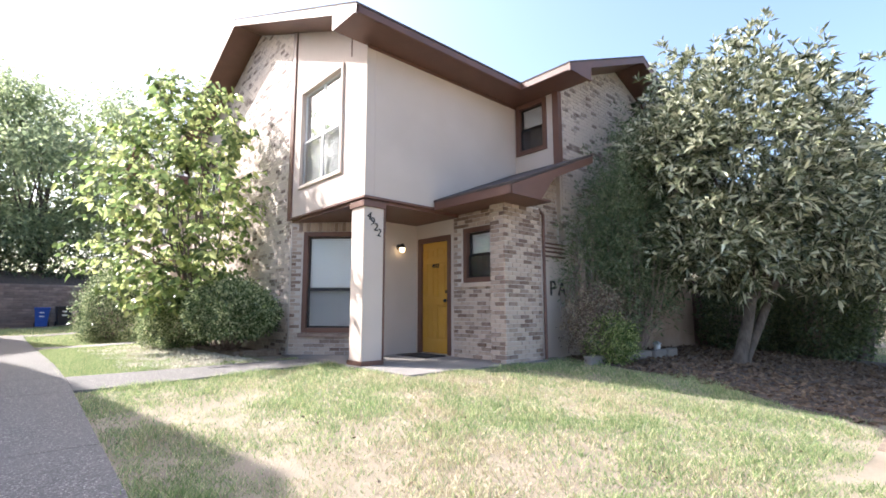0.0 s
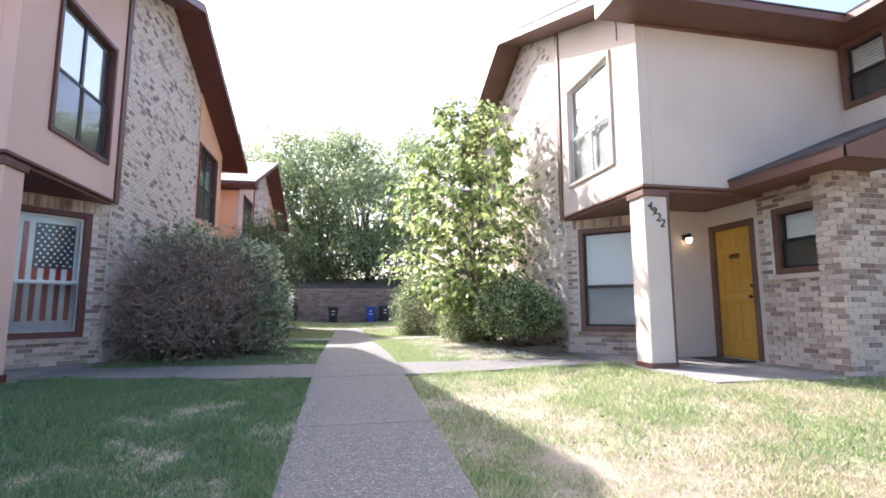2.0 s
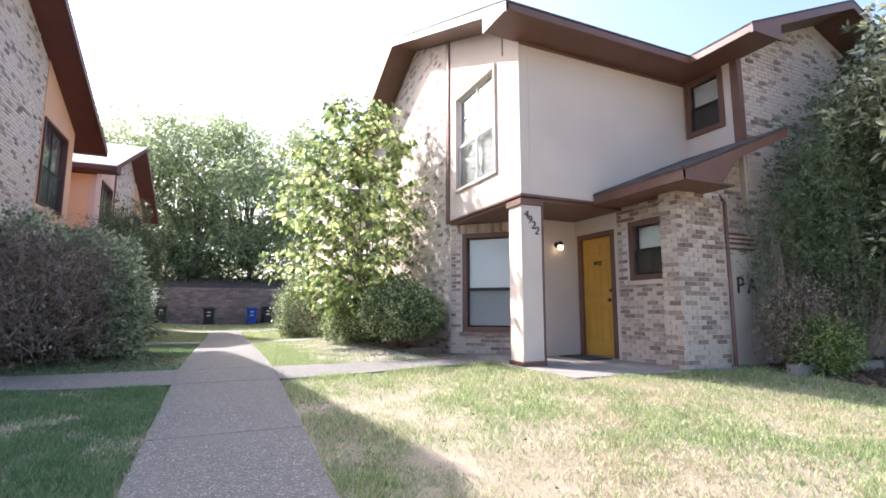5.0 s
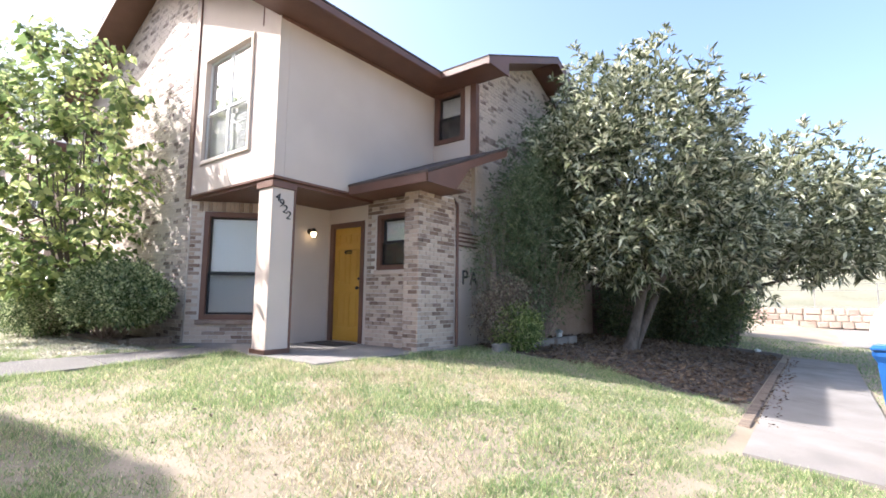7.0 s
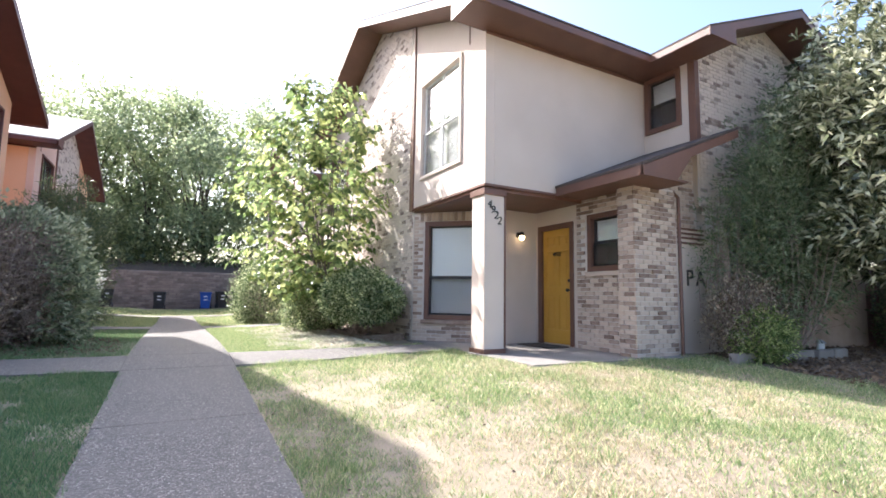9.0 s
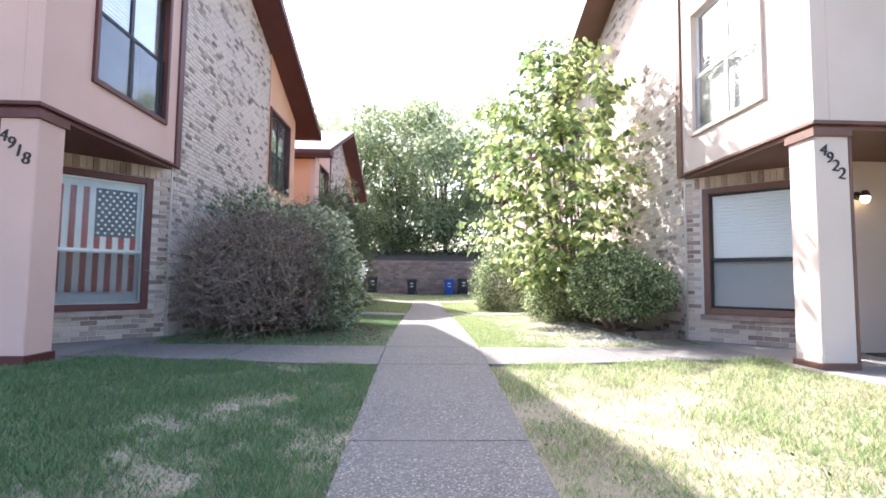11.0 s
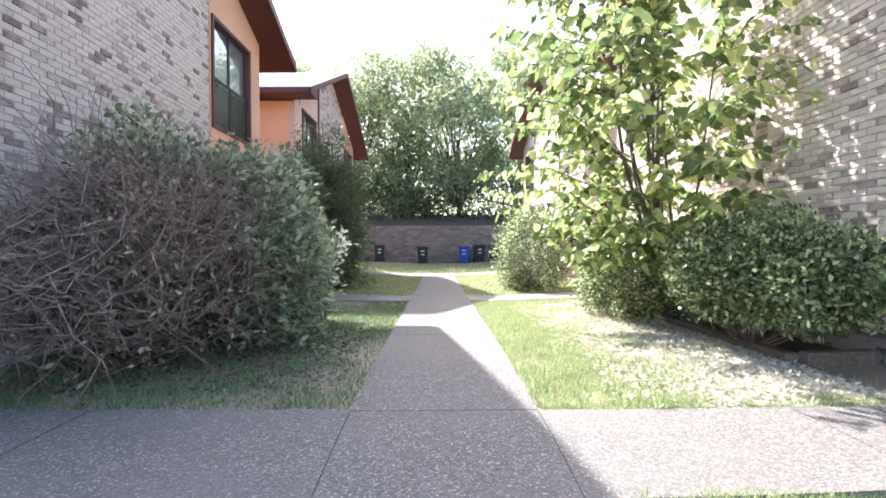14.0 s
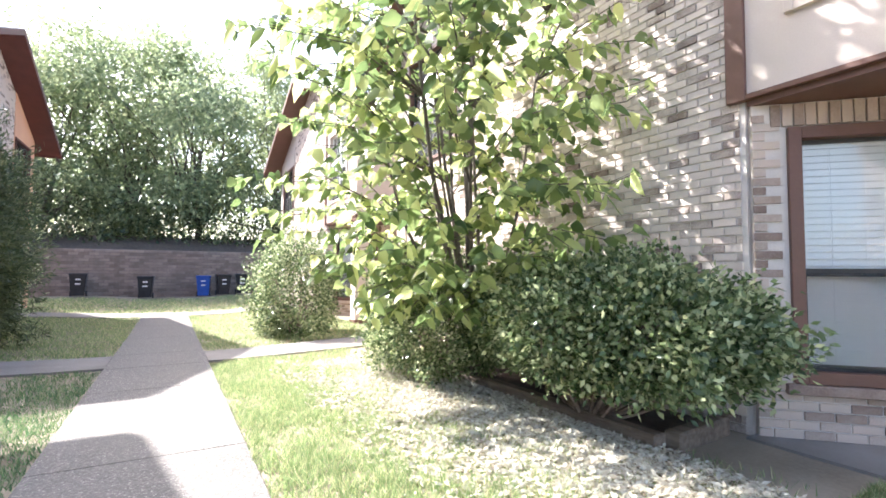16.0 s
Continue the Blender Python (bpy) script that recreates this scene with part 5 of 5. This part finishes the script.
d = r.normal(size=(4200, 3))
b, dr = clumps(r, p, d, 5, 0.2, 0.5, 0.0)
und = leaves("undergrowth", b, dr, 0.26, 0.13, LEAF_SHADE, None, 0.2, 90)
tagged(und, "tangled undergrowth on the bank", "undergrowth", "", "stuff")


rw = np.random.default_rng(91)
p = np.stack([rw.uniform(-45, 45, 9500), rw.uniform(44, 48, 9500), 3 + 12 * rw.uniform(0, 1, 9500)], 1)
p[:, 2] += 1.5 * np.sin(p[:, 0] * 0.5) + 0.8 * np.sin(p[:, 0] * 1.3)
b, dr = clumps(rw, p, rw.normal(size=(9500, 3)), 4, 0.35, 0.5, 0.0)
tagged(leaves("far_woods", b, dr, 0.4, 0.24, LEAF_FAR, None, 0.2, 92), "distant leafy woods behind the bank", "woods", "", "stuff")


# ---- grass ----
def grass(name, n, region, h, w, material, seed, label, keepf=None):
    r = np.random.default_rng(seed)
    x = r.uniform(region[0], region[1], n)
    y = r.uniform(region[2], region[3], n)
    if keepf is not None:
        k = keepf(x, y, r)
        x, y = x[k], y[k]
    n = len(x)
    z = gza(x, y)
    a = r.uniform(0, 2 * np.pi, n)
    hh = h * r.uniform(0.5, 1.3, n) * np.clip(0.5 + 0.9 * patch(x * 4.3, y * 4.7), 0.45, 1.6)
    lean = hh * r.uniform(0.2, 1.1, n)
    la = r.uniform(0, 2 * np.pi, n)
    b = np.stack([x, y, z - 0.004], 1)
    s = np.stack([np.cos(a), np.sin(a), 0 * a], 1) * w / 2
    tip = b + np.stack([np.cos(la) * lean, np.sin(la) * lean, hh], 1)
    v = np.stack([b - s, b + s, tip], 1).reshape(-1, 3)
    f = np.arange(3 * n, dtype=np.int32)
    me = bpy.data.meshes.new(name)
    me.vertices.add(3 * n)
    me.vertices.foreach_set("co", v.astype(np.float32).ravel())
    me.loops.add(3 * n)
    me.loops.foreach_set("vertex_index", f)
    me.polygons.add(n)
    me.polygons.foreach_set("loop_start", np.arange(0, 3 * n, 3, dtype=np.int32))
    me.update()
    me.materials.append(material)
    return tagged(new(name, me), label, "grass", "", "stuff")


def patch(x, y):
    return 0.5 + 0.5 * np.sin(1.3 * x + 0.9 * np.sin(1.7 * y)) * np.sin(1.1 * y + 0.8 * np.sin(1.9 * x + 1)) + 0.25 * np.sin(4.1 * x + 2 * y) * np.sin(3.3 * y - 1.3 * x)


def bare(x, y):
    """How dry the lawn is, 0 to 1: the sunny middle of the east lawn is straw."""
    mid = np.exp(-(((x - 2.9) / 2.2) ** 2 + ((y - 3.0) / 1.7) ** 2))
    return np.clip(0.1 + 0.65 * mid + 1.1 * (patch(x * 1.6, y * 1.6) - 0.5) * (0.4 + mid), 0, 0.97)


def scuffed(x, y):
    """Bare worn ground: a few spots with hardly a blade."""
    a = np.exp(-(((x - 1.55) / 0.75) ** 2 + ((y - 5.1) / 0.35) ** 2))
    a += 0.9 * np.exp(-(((x - 3.1) / 0.5) ** 2 + ((y - 2.0) / 0.35) ** 2)) + 0.8 * np.exp(-(((x - 2.1) / 0.4) ** 2 + ((y - 3.4) / 0.3) ** 2))
    return np.clip(a + 0.25 * (patch(x * 3.3, y * 3.1) - 0.6), 0, 0.95)


edge = lambda r, n: r.normal(size=n) * 0.03
off_path = lambda x, r: (x < PX0 - 0.01 + edge(r, len(x))) | (x > PX1 + 0.01 + edge(r, len(x)))
near_e = lambda x, y, r: (y < 6.5) & (r.uniform(size=len(x)) > scuffed(x, y)) & (r.uniform(size=len(x)) > bare(x, y) * 0.9) & (x > PX1 + 0.01 + edge(r, len(x))) & ((x < 3.7) | (y < 4.68)) & ((x < 4.82) | (y > 0.74)) & (r.uniform(size=len(x)) < np.clip(3.2 / (np.hypot(x, y) + 0.3), 0.35, 1)) & (x < 7.1 + 0.3 * np.sin(3 * y))
grass("lawn_grass", 430000, (0.5, 7.4, -1.6, 6.6), 0.043, 0.0095, GRASSM, 1, "short green lawn grass with thin patches", near_e)
dry_e = lambda x, y, r: (r.uniform(size=len(x)) > 0.8 * scuffed(x, y)) & (r.uniform(size=len(x)) < bare(x, y)) & (x > PX1 + 0.03) & ((x < 3.7) | (y < 4.68)) & ((x < 4.82) | (y > 0.74)) & (x < 6.6)
grass("dry_grass", 200000, (0.5, 7.2, -1.6, 6.5), 0.032, 0.0095, DRYBLADE, 2, "straw-coloured dry grass in the sunny lawn", dry_e)
grass("lawn_grass", 2500, (0.66, 3.7, 6.33, 6.5), 0.06, 0.008, GRASSM, 8, "taller grass along the edge of the branch walk", None)
grass("lawn_grass", 4000, (0.66, 3.6, 7.42, 7.58), 0.055, 0.008, GRASSM, 9, "taller grass along the edge of the branch walk", None)
west_l = lambda x, y, r: (x < PX0 - 0.01 + edge(r, len(x))) & (r.uniform(size=len(x)) > np.clip(0.7 * (patch(x * 1.2 + 3, y * 1.1) - 0.6), 0, 0.3)) & ((x > -3.75) | (y < 4.68))
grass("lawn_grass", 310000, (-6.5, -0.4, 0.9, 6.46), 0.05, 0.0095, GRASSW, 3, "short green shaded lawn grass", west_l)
west_dry = lambda x, y, r: (x < PX0 - 0.03) & (r.uniform(size=len(x)) < np.clip(0.7 * (patch(x * 1.2 + 3, y * 1.1) - 0.6), 0, 0.2)) & ((x > -3.75) | (y < 4.68))
grass("dry_grass", 40000, (-6.5, -0.4, 0.9, 6.46), 0.032, 0.009, DRYBLADE, 16, "straw-coloured worn patches in the shaded lawn", west_dry)
mid_w = lambda x, y, r: (x < PX0 - 0.02 + edge(r, len(x))) & (r.uniform(size=len(x)) > 0.75 * np.clip(patch(x * 1.3, y * 1.2) - 0.25, 0, 1))
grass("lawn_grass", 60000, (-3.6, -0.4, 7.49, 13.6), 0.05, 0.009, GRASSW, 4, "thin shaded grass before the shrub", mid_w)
mid_e = lambda x, y, r: (x > PX1 + 0.02 + edge(r, len(x))) & (r.uniform(size=len(x)) > np.clip(0.15 + (x - 1.5) / 1.3 + 0.5 * (patch(x * 2, y * 2) - 0.5), 0, 0.93))
grass("lawn_grass", 130000, (0.5, 3.2, 7.45, 13.6), 0.05, 0.008, GRASSM, 5, "bright sunlit lawn grass", mid_e)
far_l = lambda x, y, r: off_path(x, r)
grass("lawn_grass", 60000, (-3.8, 3.8, 14.8, 21.9), 0.06, 0.014, GRASSM, 6, "bright lawn grass before the back lane", far_l)
grass("lawn_grass", 50000, (-14, 14, 23.5, 32), 0.07, 0.03, GRASSM, 7, "lawn grass along the back lane", None)


around = lambda x, y, r: off_path(x, r) & ~((x > 0.5) & (x < 7.2) & (y > -1.6)) & ~((x > -6.5) & (x < -0.4) & (y > 0.9)) & ~((x > 4.8) & (x < 14.1) & (y > -0.55) & (y < 0.8)) & ~((x > 6.4) & (x < 14.6) & (y > 0.7)) & (x < 19.8)
grass("lawn_grass", 170000, (-20, 19.8, -16, 4.6), 0.055, 0.022, GRASSM, 10, "lawn grass around the houses", around)


def litter(name, n, region, material, seed, size, label, keepf=None):
    r = np.random.default_rng(seed)
    x, y = r.uniform(region[0], region[1], n), r.uniform(region[2], region[3], n)
    if keepf is not None:
        k = keepf(x, y, r)
        x, y = x[k], y[k]
    b = np.stack([x, y, gza(x, y) + 0.018 + r.uniform(0, 0.012, len(x))], 1)
    d = r.normal(size=(len(x), 3))
    d[:, 2] *= 0.25
    return tagged(leaves(name, b, d, size, size * 0.45, material, None, 0.0, seed), label, "fallen leaves", "", "stuff")


litter("fallen_leaves", 7000, (6.9, 13.5, 0.8, 4.7), LITTER, 11, 0.09, "brown fallen leaves on the mulch")
litter("fallen_leaves", 36000, (1.0, 3.0, 7.45, 12.8), CLIP, 12, 0.05, "pale dry leaves scattered along the shrub bed", lambda x, y, r: r.uniform(size=len(x)) < np.clip((x - 1.2) / 1.1, 0, 1))
litter("fallen_leaves", 2500, (-3.4, -0.7, 7.8, 10.5), LITTER, 13, 0.05, "brown fallen leaves under the large shrub")
litter("fallen_leaves", 400, (6.0, 13.0, 0.42, 0.62), LITTER, 15, 0.06, "brown fallen leaves along the edge of the walk")
litter("fallen_leaves", 110, (0.7, 6.5, 1.0, 4.6), LITTER, 14, 0.035, "stray fallen leaves on the lawn")

# ---- far east: lane, fence, dry slope ----
slope = ob_from("backdrop", [(34, -60, 0.1), (60, -60, 6), (60, 60, 6), (34, 60, 0.1), (140, -60, 14), (140, 60, 14)], [(0, 1, 2, 3), (1, 4, 5, 2)], DRYGRASS)
tagged(slope, "pale dry grass slope beyond the lane", "slope", "", "structure")
road = ob_from("road", [(20, -40, gz(20, -3) + 0.02), (33, -40, gz(33, -3) + 0.02), (33, 30, 0.12), (20, 30, 0.12)], [(0, 1, 2, 3)], CONC)
tagged(road, "pale concrete lane beyond the lawn", "road", "", "structure")
stone_wall = thing("stone_wall", "low rough tan stone wall beneath the metal fence", "stone wall", m=pose(33.3, 0, 0.05))
rs = random.Random(12)
for row in range(3):
    yy = -18.0 + 0.3 * (row % 2)
    while yy < 21:
        w = rs.uniform(0.45, 0.8)
        bm = bmesh.new()
        add_box(bm, -0.22, 0.2, 0.02, w - 0.02, 0, 0.34, bevel=0.05)
        for vv in bm.verts:
            vv.co += Vector((rs.uniform(-0.03, 0.03), rs.uniform(-0.02, 0.02), rs.uniform(-0.02, 0.02)))
        o = part("stone", bm, TANWALL, stone_wall)
        o.location = (0, yy, row * 0.35)
        yy += w
fence = thing("chain_fence", "thin grey metal fence on the stone wall along the far lane", "fence", m=pose(33.45, 0, 1.05))
for i in range(16):
    box("post", (-0.03, 0.03, -0.03, 0.03, 0, 1.4), FENCEM, fence, "", 0, pose(0, -18 + i * 2.6, 0))
for z in (0.12, 0.98, 1.34):
    box("rail", (-0.012, 0.012, -18, 21, z, z + 0.025), FENCEM, fence, "", 0)
